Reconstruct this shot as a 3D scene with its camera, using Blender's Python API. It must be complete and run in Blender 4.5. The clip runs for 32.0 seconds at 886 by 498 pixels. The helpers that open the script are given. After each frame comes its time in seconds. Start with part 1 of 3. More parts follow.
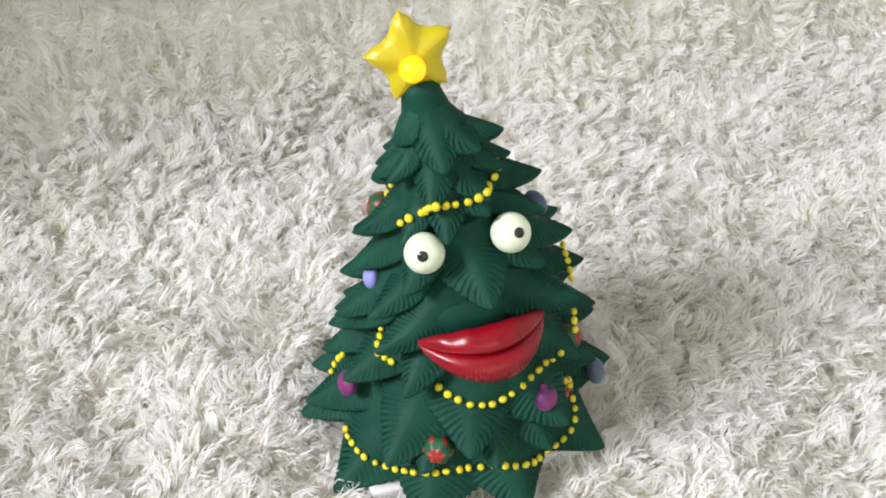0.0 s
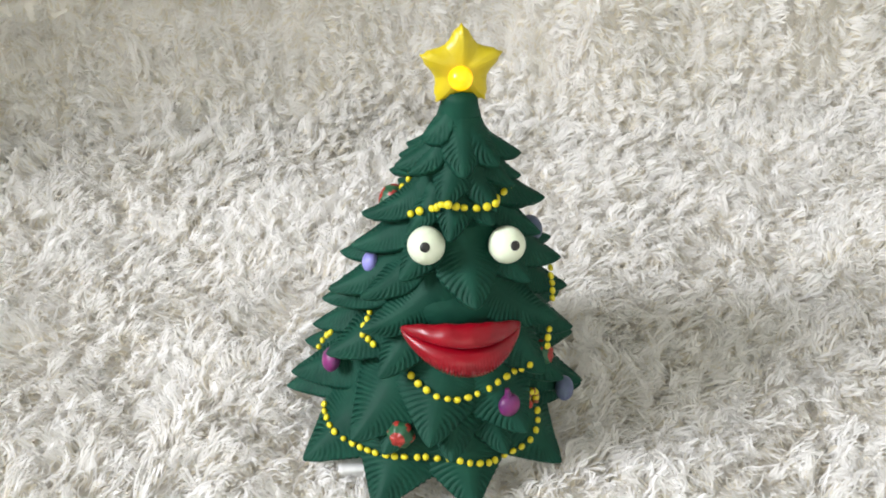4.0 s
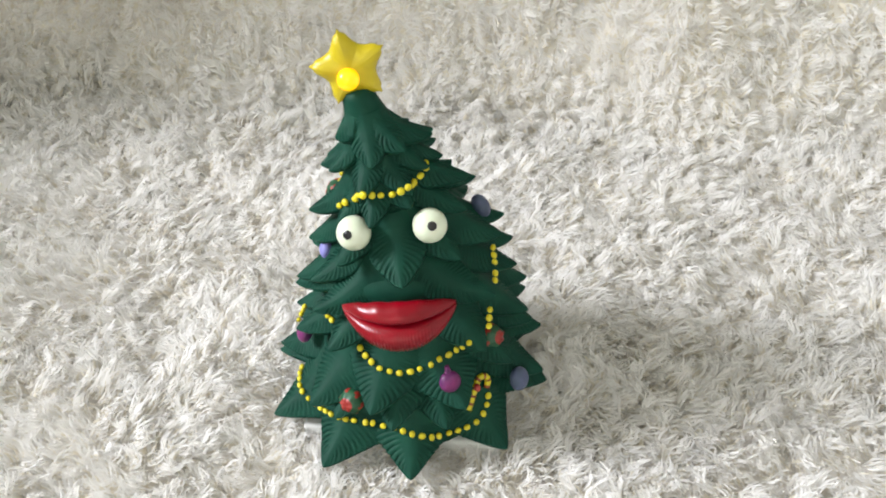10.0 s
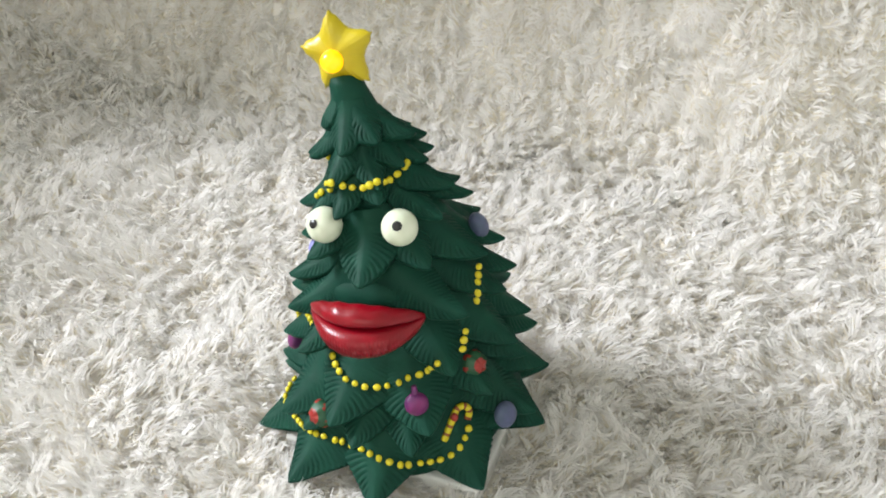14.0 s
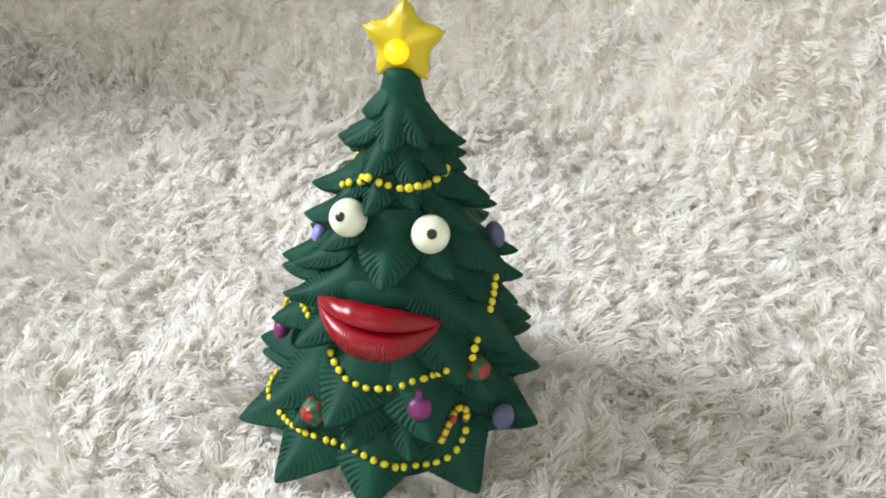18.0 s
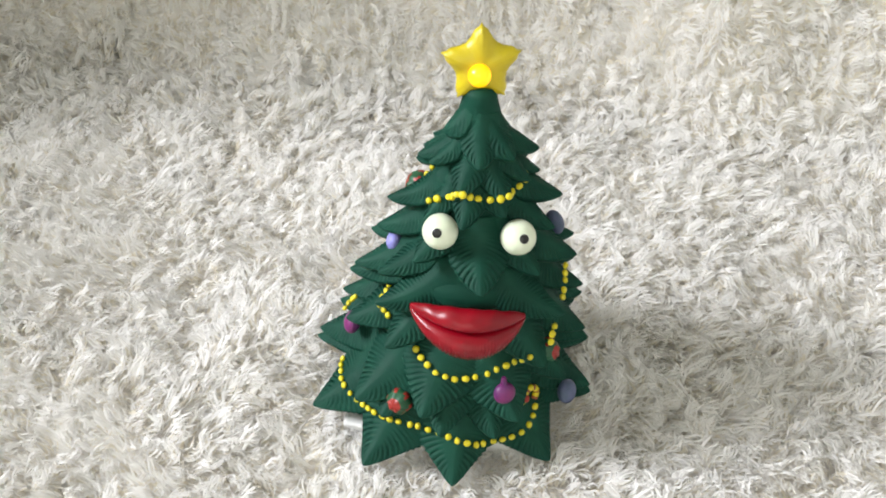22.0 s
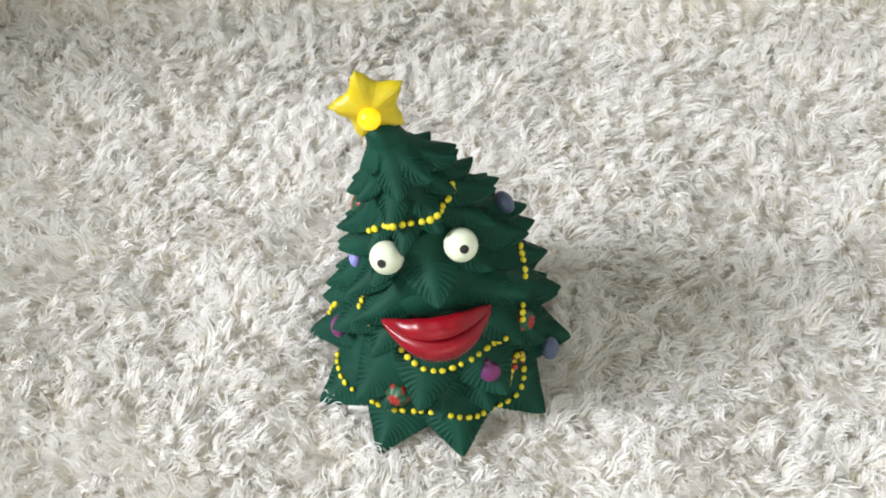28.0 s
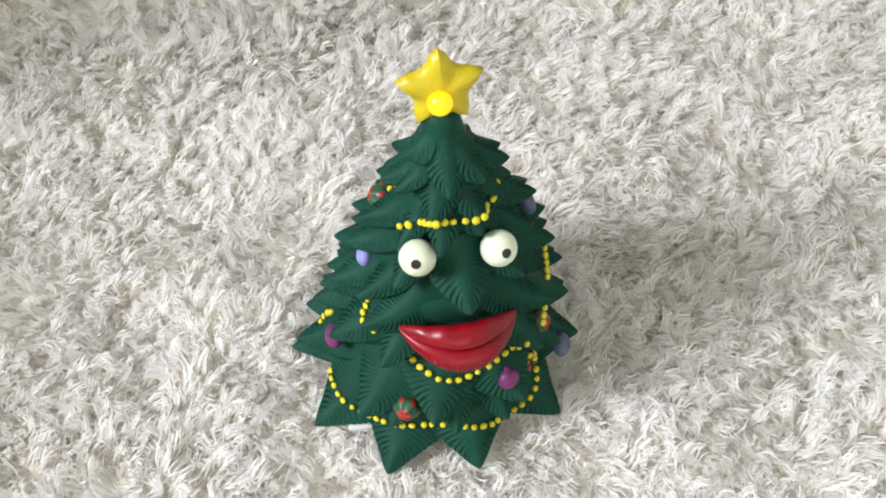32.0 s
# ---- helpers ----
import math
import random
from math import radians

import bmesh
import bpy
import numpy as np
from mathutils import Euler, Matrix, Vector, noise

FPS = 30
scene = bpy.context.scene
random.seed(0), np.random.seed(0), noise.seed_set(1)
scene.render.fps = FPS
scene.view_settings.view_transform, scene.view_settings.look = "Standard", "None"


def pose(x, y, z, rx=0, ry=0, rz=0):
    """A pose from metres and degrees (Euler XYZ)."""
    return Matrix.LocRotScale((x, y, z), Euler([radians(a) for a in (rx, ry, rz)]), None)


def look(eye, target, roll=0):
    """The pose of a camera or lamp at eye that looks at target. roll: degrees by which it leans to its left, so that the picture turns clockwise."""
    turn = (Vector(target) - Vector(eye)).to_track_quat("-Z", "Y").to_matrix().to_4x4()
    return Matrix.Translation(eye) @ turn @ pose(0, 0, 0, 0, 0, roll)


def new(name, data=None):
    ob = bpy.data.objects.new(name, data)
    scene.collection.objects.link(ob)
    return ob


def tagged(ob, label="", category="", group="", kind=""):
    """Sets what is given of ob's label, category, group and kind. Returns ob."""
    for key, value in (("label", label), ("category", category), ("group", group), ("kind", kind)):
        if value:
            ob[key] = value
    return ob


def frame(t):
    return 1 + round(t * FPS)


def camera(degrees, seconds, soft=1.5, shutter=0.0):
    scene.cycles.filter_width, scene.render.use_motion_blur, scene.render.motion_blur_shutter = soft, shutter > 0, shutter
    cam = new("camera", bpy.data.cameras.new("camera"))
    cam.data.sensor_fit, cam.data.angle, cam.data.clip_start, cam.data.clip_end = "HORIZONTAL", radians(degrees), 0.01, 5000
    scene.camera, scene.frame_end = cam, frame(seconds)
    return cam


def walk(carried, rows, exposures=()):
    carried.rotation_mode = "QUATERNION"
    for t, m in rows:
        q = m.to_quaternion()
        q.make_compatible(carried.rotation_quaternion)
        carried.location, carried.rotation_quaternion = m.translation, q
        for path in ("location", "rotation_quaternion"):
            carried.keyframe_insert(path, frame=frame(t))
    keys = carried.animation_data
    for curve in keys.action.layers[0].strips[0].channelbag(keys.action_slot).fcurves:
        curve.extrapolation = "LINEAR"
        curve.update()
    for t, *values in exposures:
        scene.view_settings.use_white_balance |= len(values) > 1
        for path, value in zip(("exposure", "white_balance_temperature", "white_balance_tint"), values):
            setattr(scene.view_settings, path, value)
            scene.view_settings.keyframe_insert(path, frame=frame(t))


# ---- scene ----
cam = camera(54.58, 32.0, soft=1.9)
PATH = [
    (0.0, pose(-0.1082, -0.2323, 0.2946, 50.97, -2.44, -21.17)),
    (0.5, pose(-0.1068, -0.2308, 0.2915, 51.18, -2.52, -20.88)),
    (1.0, pose(-0.1016, -0.2302, 0.2919, 51.22, -2.43, -20.20)),
    (1.5, pose(-0.0953, -0.2346, 0.2961, 51.19, -2.18, -19.28)),
    (2.0, pose(-0.0871, -0.2437, 0.3030, 50.93, -1.66, -18.00)),
    (2.5, pose(-0.0797, -0.2493, 0.3044, 50.69, -1.47, -16.41)),
    (3.0, pose(-0.0689, -0.2561, 0.3063, 50.67, -1.47, -14.61)),
    (3.5, pose(-0.0607, -0.2620, 0.3096, 50.73, -1.48, -13.05)),
    (4.0, pose(-0.0563, -0.2691, 0.3150, 50.89, -1.15, -11.58)),
    (4.5, pose(-0.0501, -0.2734, 0.3173, 50.99, -0.79, -10.52)),
    (5.0, pose(-0.0440, -0.2772, 0.3195, 51.01, -0.53, -9.50)),
    (5.5, pose(-0.0343, -0.2814, 0.3213, 50.96, -0.24, -8.17)),
    (6.0, pose(-0.0245, -0.2853, 0.3226, 50.90, 0.01, -6.82)),
    (6.5, pose(-0.0179, -0.2880, 0.3231, 50.88, 0.11, -5.76)),
    (7.0, pose(-0.0123, -0.2918, 0.3230, 50.91, 0.19, -4.22)),
    (7.5, pose(-0.0056, -0.2944, 0.3234, 50.94, 0.14, -3.05)),
    (8.0, pose(0.0053, -0.2958, 0.3242, 51.02, -0.14, -1.90)),
    (8.5, pose(0.0148, -0.2983, 0.3261, 51.08, -0.06, -0.66)),
    (9.0, pose(0.0261, -0.3004, 0.3277, 51.03, 0.62, 0.80)),
    (9.5, pose(0.0341, -0.2989, 0.3272, 50.85, 0.94, 2.32)),
    (10.0, pose(0.0416, -0.2957, 0.3267, 50.68, 1.13, 3.57)),
    (10.5, pose(0.0510, -0.2937, 0.3264, 50.67, 1.24, 4.77)),
    (11.0, pose(0.0600, -0.2919, 0.3256, 50.88, 1.24, 6.37)),
    (11.5, pose(0.0666, -0.2908, 0.3211, 51.51, 0.78, 8.15)),
    (12.0, pose(0.0745, -0.2896, 0.3177, 52.33, 0.68, 9.77)),
    (12.5, pose(0.0833, -0.2876, 0.3115, 53.31, 0.76, 11.42)),
    (13.0, pose(0.0895, -0.2860, 0.3043, 54.22, 0.58, 13.16)),
    (13.5, pose(0.0941, -0.2852, 0.2945, 55.27, 0.28, 14.75)),
    (14.0, pose(0.0991, -0.2838, 0.2895, 56.23, 0.36, 15.84)),
    (14.5, pose(0.0995, -0.2839, 0.2841, 56.96, 0.05, 16.18)),
    (15.0, pose(0.0984, -0.2830, 0.2819, 57.29, -0.21, 16.19)),
    (15.5, pose(0.0936, -0.2816, 0.2810, 57.33, -0.69, 15.61)),
    (16.0, pose(0.0880, -0.2802, 0.2811, 57.16, -1.14, 14.81)),
    (16.5, pose(0.0844, -0.2797, 0.2818, 56.86, -1.32, 14.16)),
    (17.0, pose(0.0804, -0.2791, 0.2837, 56.23, -1.32, 13.58)),
    (17.5, pose(0.0788, -0.2801, 0.2847, 55.71, -1.16, 12.61)),
    (18.0, pose(0.0737, -0.2802, 0.2874, 55.09, -1.16, 11.48)),
    (18.5, pose(0.0666, -0.2812, 0.2899, 54.58, -1.37, 10.29)),
    (19.0, pose(0.0609, -0.2820, 0.2929, 54.09, -1.46, 9.04)),
    (19.5, pose(0.0524, -0.2831, 0.2943, 53.62, -1.58, 7.86)),
    (20.0, pose(0.0414, -0.2826, 0.3012, 53.05, -1.47, 6.78)),
    (20.5, pose(0.0293, -0.2837, 0.3106, 52.17, -1.30, 6.18)),
    (21.0, pose(0.0197, -0.2829, 0.3178, 50.84, -1.05, 5.53)),
    (21.5, pose(0.0144, -0.2834, 0.3257, 49.57, -0.81, 4.71)),
    (22.0, pose(0.0120, -0.2807, 0.3343, 48.29, -0.73, 4.00)),
    (22.5, pose(0.0089, -0.2777, 0.3428, 47.14, -0.71, 3.27)),
    (23.0, pose(0.0054, -0.2751, 0.3510, 46.12, -0.74, 2.59)),
    (23.5, pose(0.0012, -0.2727, 0.3563, 45.17, -1.07, 1.97)),
    (24.0, pose(-0.0006, -0.2698, 0.3591, 44.01, -1.24, 1.27)),
    (24.5, pose(-0.0069, -0.2638, 0.3627, 42.71, -1.51, 0.46)),
    (25.0, pose(-0.0096, -0.2598, 0.3686, 42.01, -1.42, -0.64)),
    (25.5, pose(-0.0119, -0.2553, 0.3719, 41.29, -1.23, -1.69)),
    (26.0, pose(-0.0143, -0.2520, 0.3757, 40.65, -1.12, -2.52)),
    (26.5, pose(-0.0179, -0.2477, 0.3804, 39.75, -0.99, -3.54)),
    (27.0, pose(-0.0215, -0.2433, 0.3848, 38.83, -0.90, -4.48)),
    (27.5, pose(-0.0242, -0.2397, 0.3876, 38.12, -0.93, -5.06)),
    (28.0, pose(-0.0283, -0.2353, 0.3900, 37.41, -1.09, -5.66)),
    (28.5, pose(-0.0301, -0.2300, 0.3925, 36.40, -1.26, -6.07)),
    (29.0, pose(-0.0353, -0.2236, 0.3947, 35.32, -1.53, -6.45)),
    (29.5, pose(-0.0410, -0.2163, 0.3964, 34.48, -1.78, -7.19)),
    (30.0, pose(-0.0441, -0.2110, 0.3962, 34.18, -1.75, -8.72)),
    (30.5, pose(-0.0489, -0.2058, 0.3912, 34.04, -1.91, -10.44)),
    (31.0, pose(-0.0526, -0.2015, 0.3856, 34.46, -2.07, -12.03)),
    (31.5, pose(-0.0540, -0.2019, 0.3802, 35.24, -1.84, -13.36)),
    (32.0, pose(-0.0554, -0.2023, 0.3727, 35.71, -1.47, -14.01)),
]
walk(cam, PATH, exposures=[(0.0, -0.46), (4.0, -0.44), (9.0, -0.40), (13.0, -0.34), (20.0, -0.33), (24.0, -0.38), (28.0, -0.42), (32.0, -0.47)])

# The toy's sway every half second: turn of the foot (x, y, z), turn of the top (x, y, z), in degrees, shift of the foot in mm.
SWAY = [
    (0.0, 1.1, -3.6, -1.7, -0.0, -16.7, -7.2, 1.5, 2.1, -1.8),
    (0.5, 0.5, -2.6, -1.8, 3.1, -21.1, 3.6, 2.2, 2.2, -2.7),
    (1.0, -0.3, 1.2, -3.4, 3.5, -8.1, 9.6, 1.4, 1.6, -1.4),
    (1.5, 0.9, 0.7, -2.7, 0.3, 1.6, -0.5, 0.8, 0.4, -0.7),
    (2.0, 0.4, -2.4, -1.7, 1.0, -7.3, -6.9, 0.2, -0.5, 0.3),
    (2.5, -0.0, -3.1, -0.7, 2.6, -19.1, -2.8, -0.0, 0.2, -0.0),
    (3.0, -0.4, -1.2, -1.2, 4.8, -16.6, 9.3, 0.1, -0.6, 0.5),
    (3.5, -0.1, 1.8, -2.2, 1.6, -1.5, 7.5, 0.3, -0.2, 0.5),
    (4.0, 1.3, 0.0, -2.1, 0.8, 0.7, -1.7, 0.4, -0.5, 1.3),
    (4.5, 1.0, -2.2, -0.6, -0.2, -13.7, -6.6, -0.1, 0.1, 0.8),
    (5.0, 0.6, -2.1, -0.0, 2.3, -21.3, 0.2, -0.1, -0.0, 0.7),
    (5.5, -0.4, 1.2, -1.0, 2.9, -11.9, 8.6, -0.1, -0.1, 0.7),
    (6.0, 0.9, 2.7, -1.5, -0.4, 1.2, 2.9, -0.1, -0.2, 0.6),
    (6.5, 1.0, -0.6, -0.7, -0.5, -4.3, -5.9, -0.2, -0.2, 0.6),
    (7.0, 0.5, -2.1, 0.3, 0.1, -18.3, -5.5, -0.3, 1.9, -1.4),
    (7.5, -0.7, -1.3, 0.1, 4.1, -19.0, 3.9, -0.1, 0.2, -0.2),
    (8.0, -0.3, 2.6, -0.9, 1.3, -5.0, 9.0, -0.2, 0.4, 0.1),
    (8.5, 0.7, 1.8, -1.3, 0.4, 2.1, 2.2, 0.1, -0.2, 1.3),
    (9.0, 0.2, -1.8, -0.4, -0.1, -8.8, -4.3, -0.2, -0.3, 1.0),
    (9.5, 0.6, -2.2, 0.4, 1.1, -19.6, -0.5, -0.7, 0.8, 0.7),
    (10.0, -1.1, 0.2, -0.1, 3.6, -14.5, 9.0, -0.2, -0.5, 0.8),
    (10.5, 0.1, 3.3, -0.9, -0.2, 0.1, 7.9, -0.2, -0.7, 1.8),
    (11.0, 0.6, 0.3, -1.0, -0.3, 0.3, 0.7, -0.1, -1.2, 2.1),
    (11.5, -0.2, -2.7, 0.1, 0.3, -14.0, -1.4, -0.7, -0.2, 0.8),
    (12.0, 0.0, -1.8, 0.5, 2.4, -18.6, 4.8, -1.0, -0.1, 1.1),
    (12.5, -0.8, 2.2, 0.0, 3.3, -8.4, 11.4, -0.7, -1.4, 2.2),
    (13.0, -0.1, 3.2, -0.6, 0.5, 2.1, 6.4, -0.8, -1.4, 2.1),
    (13.5, -0.7, -1.4, -0.1, 0.5, -4.0, -2.8, -0.7, -0.6, 0.3),
    (14.0, 0.2, -3.3, 0.1, 0.7, -15.4, 2.8, -0.9, 0.1, 0.6),
    (14.5, -0.4, -2.4, -0.8, 3.9, -14.5, 12.5, -0.0, -1.5, 1.7),
    (15.0, -0.6, 2.0, -1.2, 2.0, -1.2, 13.5, -0.2, -1.4, 1.7),
    (15.5, 0.5, 0.4, -1.5, 0.5, 3.9, 5.8, -0.4, -1.2, 1.6),
    (16.0, -0.1, -3.4, -0.8, 0.3, -7.8, 2.1, -0.7, -1.0, 1.5),
    (16.5, 0.1, -3.5, -0.5, 2.3, -16.9, 9.0, -0.9, -0.9, 1.5),
    (17.0, -2.1, -0.7, -1.2, 4.6, -10.5, 16.8, -0.0, -2.1, 1.4),
    (17.5, -0.6, 3.0, -0.8, 1.2, 2.1, 9.0, -0.6, -1.9, 1.7),
    (18.0, 0.5, -0.6, -0.7, 0.9, 0.5, 2.3, -0.6, -1.8, 1.8),
    (18.5, 1.0, -3.0, -0.1, -0.6, -13.5, 1.9, -1.2, -0.2, 0.8),
    (19.0, -0.2, -1.9, 0.0, 3.2, -17.1, 10.4, -0.7, -1.2, 1.2),
    (19.5, -0.9, 2.0, -0.8, 3.3, -4.9, 13.5, -0.5, -1.9, 2.1),
    (20.0, 0.9, 1.8, -1.7, 0.7, 3.1, 6.4, -0.0, -1.9, 2.9),
    (20.5, 0.3, -3.0, -1.5, -0.4, -5.1, 0.2, 0.0, -0.7, 0.9),
    (21.0, 0.6, -3.3, -0.5, 1.2, -17.5, 2.7, -0.6, -0.1, 1.4),
    (21.5, -0.2, -1.0, -0.9, 3.7, -15.6, 11.9, -0.4, -0.5, 1.0),
    (22.0, 0.3, 2.5, -1.4, 0.2, -0.8, 8.3, -0.2, -0.9, 1.6),
    (22.5, 0.8, 0.4, -1.6, -0.5, 2.2, 0.7, -0.1, 0.0, 0.4),
    (23.0, -0.3, -3.4, -0.9, -1.3, -11.9, -1.7, -0.1, 0.8, -1.6),
    (23.5, 0.1, -2.8, -0.7, 1.1, -19.4, 5.7, -0.2, 1.1, -1.3),
    (24.0, -1.4, 0.8, -1.1, 3.4, -11.1, 11.5, 0.0, -0.6, -0.0),
    (24.5, -1.1, 1.8, -2.0, 0.6, 2.4, 4.9, 0.1, 0.1, -1.2),
    (25.0, -0.7, -1.7, -1.3, 0.0, -1.9, -3.5, 0.1, 0.5, -2.3),
    (25.5, 0.5, -3.1, -0.5, -1.7, -16.1, -2.6, -0.4, 1.5, -2.3),
    (26.0, 0.3, -1.5, -0.7, 2.0, -18.4, 7.4, -0.2, 1.3, -2.3),
    (26.5, -0.5, 1.4, -1.5, 0.8, -5.5, 10.4, 0.1, 1.1, -2.3),
    (27.0, 0.4, 0.9, -1.9, -0.6, 3.1, 2.0, 0.3, 0.9, -2.4),
    (27.5, 0.4, -3.0, -1.4, -1.0, -7.8, -2.3, 0.5, 0.8, -2.4),
    (28.0, 0.8, -2.9, -0.5, -0.1, -19.9, 1.6, -0.1, 1.5, -2.7),
    (28.5, 0.4, -0.3, -0.9, 1.8, -14.8, 11.0, 0.2, 0.8, -2.2),
    (29.0, 0.2, 1.4, -2.1, -0.8, 0.1, 9.4, 0.5, 0.5, -2.1),
    (29.5, 0.7, -0.2, -1.9, -0.8, 1.4, 0.2, 0.6, 0.5, -2.3),
    (30.0, 0.4, -2.9, -0.9, -1.0, -13.6, -2.9, 0.1, 0.4, -2.3),
    (30.5, 0.4, -2.3, -0.9, 1.1, -20.7, 3.8, 0.4, 0.3, -2.0),
    (31.0, -1.1, 0.4, -1.5, 2.5, -10.6, 11.9, 0.7, -0.2, -2.4),
    (31.5, -0.7, 1.9, -1.9, 0.3, 1.4, 4.4, 0.5, -1.2, -0.4),
    (32.0, -0.3, -1.5, -1.6, 0.7, -3.4, -3.3, 0.4, -0.9, -0.7),
]

# ---- light ----
world = bpy.data.worlds.new("world")
scene.world = world
world.use_nodes = True
_bg = world.node_tree.nodes["Background"]
_sky = world.node_tree.nodes.new("ShaderNodeTexSky")
_sky.sky_type, _sky.sun_disc = "NISHITA", False
_sky.sun_elevation, _sky.sun_rotation = radians(42), radians(-100)
world.node_tree.links.new(_sky.outputs[0], _bg.inputs["Color"])
_bg.inputs["Strength"].default_value = 0.1

# Two openings: a window in the west wall gives the clear light, an unseen one added in the south wall a yellowish fill.
# Each: place along the wall, height, width, height of the opening.
WEST_WINDOW, SOUTH_FILL = (-0.30, 1.95, 0.85, 1.00), (0.10, 1.55, 1.80, 1.20)
ROOM_X0, ROOM_X1, ROOM_Y0, ROOM_Y1, ROOM_H, ROOM_Z = -2.8, 1.9, -2.4, 1.6, 2.9, -0.46


def area_lamp(name, m, size_x, size_y, power, colour):
    data = bpy.data.lights.new(name, "AREA")
    data.shape, data.size, data.size_y, data.energy, data.color = "RECTANGLE", size_x, size_y, power, colour
    ob = new(name, data)
    ob.matrix_world = m
    return ob


area_lamp("west_window_daylight", look((ROOM_X0 - 0.02, WEST_WINDOW[0], WEST_WINDOW[1]), (0.0, 0.0, 0.1)), WEST_WINDOW[2], WEST_WINDOW[3], 240.0, (0.90, 0.928, 1.0))
# added fill lamp behind the camera, tinted to warm the shadows
area_lamp("south_fill_light", look((SOUTH_FILL[0], ROOM_Y0 - 0.02, SOUTH_FILL[1]), (0.0, 0.2, 0.1)), SOUTH_FILL[2], SOUTH_FILL[3], 21.0, (1.0, 1.0, 0.84))


# ---- materials ----
def material(name, colour, rough=0.6, metal=0.0, spec=0.5):
    mat = bpy.data.materials.new(name)
    mat.use_nodes = True
    b = mat.node_tree.nodes["Principled BSDF"]
    b.inputs["Base Color"].default_value = (*colour, 1)
    b.inputs["Roughness"].default_value = rough
    b.inputs["Metallic"].default_value = metal
    b.inputs["Specular IOR Level"].default_value = spec
    return mat


def mottled(mat, low, high, scale, detail=4.0, bump=0.0, bump_scale=None, distance=0.0005, island=0.0):
    """Colour that wanders between two tones, with fine relief."""
    t = mat.node_tree
    b = t.nodes["Principled BSDF"]
    co = t.nodes.new("ShaderNodeTexCoord")
    n = t.nodes.new("ShaderNodeTexNoise")
    n.inputs["Scale"].default_value, n.inputs["Detail"].default_value = scale, detail
    t.links.new(co.outputs["Object"], n.inputs["Vector"])
    mix = t.nodes.new("ShaderNodeMix")
    mix.data_type = "RGBA"
    mix.inputs[6].default_value, mix.inputs[7].default_value = (*low, 1), (*high, 1)
    ramp = t.nodes.new("ShaderNodeMapRange")
    ramp.inputs[1].default_value, ramp.inputs[2].default_value = 0.3, 0.7
    t.links.new(n.outputs[0], ramp.inputs[0])
    fac = ramp.outputs[0]
    if island:
        geo = t.nodes.new("ShaderNodeNewGeometry")
        add = t.nodes.new("ShaderNodeMix")
        add.inputs[0].default_value = island
        t.links.new(fac, add.inputs[2])
        t.links.new(geo.outputs["Random Per Island"], add.inputs[3])
        fac = add.outputs[0]
    t.links.new(fac, mix.inputs[0])
    t.links.new(mix.outputs[2], b.inputs["Base Color"])
    if bump:
        n2 = t.nodes.new("ShaderNodeTexNoise")
        n2.inputs["Scale"].default_value, n2.inputs["Detail"].default_value = bump_scale or scale * 8, 5.0
        t.links.new(co.outputs["Object"], n2.inputs["Vector"])
        bp = t.nodes.new("ShaderNodeBump")
        bp.inputs["Strength"].default_value, bp.inputs["Distance"].default_value = bump, distance
        t.links.new(n2.outputs[0], bp.inputs["Height"])
        t.links.new(bp.outputs[0], b.inputs["Normal"])
    return mat


GREEN = mottled(material("green_rubber", (0.02, 0.12, 0.07), 0.58, spec=0.14), (0.0042, 0.040, 0.0255), (0.0076, 0.059, 0.037), 60, bump=0.25, bump_scale=900, distance=0.0002)
LIP_RED = mottled(material("red_gloss_paint", (0.3, 0.004, 0.01), 0.28, spec=0.36), (0.19, 0.0008, 0.006), (0.26, 0.0012, 0.010), 90, bump=0.1, bump_scale=500, distance=0.0002)
EYE_WHITE = mottled(material("ivory_paint", (0.8, 0.82, 0.68), 0.28), (0.64, 0.71, 0.52), (0.77, 0.81, 0.66), 120, bump=0.1, bump_scale=400, distance=0.0002)
BLACK = material("black_paint", (0.012, 0.012, 0.012), 0.3)
STAR_YELLOW = mottled(material("yellow_rubber", (0.6, 0.48, 0.02), 0.38), (0.50, 0.385, 0.005), (0.61, 0.485, 0.010), 80, bump=0.12, bump_scale=500, distance=0.0002)
BEAD_YELLOW = mottled(material("bead_yellow_paint", (0.8, 0.66, 0.02), 0.4), (0.55, 0.46, 0.006), (0.70, 0.60, 0.014), 400)
PURPLE = mottled(material("magenta_paint", (0.28, 0.03, 0.2), 0.45), (0.06, 0.014, 0.09), (0.22, 0.016, 0.13), 120)
BLUE = mottled(material("slate_blue_paint", (0.1, 0.13, 0.22), 0.5), (0.055, 0.085, 0.13), (0.10, 0.11, 0.22), 130)
LILAC = mottled(material("lilac_paint", (0.25, 0.24, 0.6), 0.45), (0.16, 0.16, 0.42), (0.28, 0.27, 0.62), 130)
GIFT_RED = mottled(material("gift_red_paint", (0.5, 0.05, 0.03), 0.4), (0.26, 0.016, 0.012), (0.40, 0.035, 0.022), 300)
GIFT_GREEN = material("gift_green_paint", (0.012, 0.085, 0.035), 0.45)
CANE_BROWN = material("cane_brown_stripe", (0.22, 0.05, 0.015), 0.45)
PLASTIC = mottled(material("white_plastic", (0.75, 0.75, 0.73), 0.4), (0.68, 0.68, 0.66), (0.78, 0.78, 0.76), 25)
WALL_PAINT = mottled(material("wall_paint", (0.72, 0.725, 0.67), 0.85), (0.69, 0.695, 0.64), (0.75, 0.755, 0.70), 6, bump=0.1, bump_scale=200)
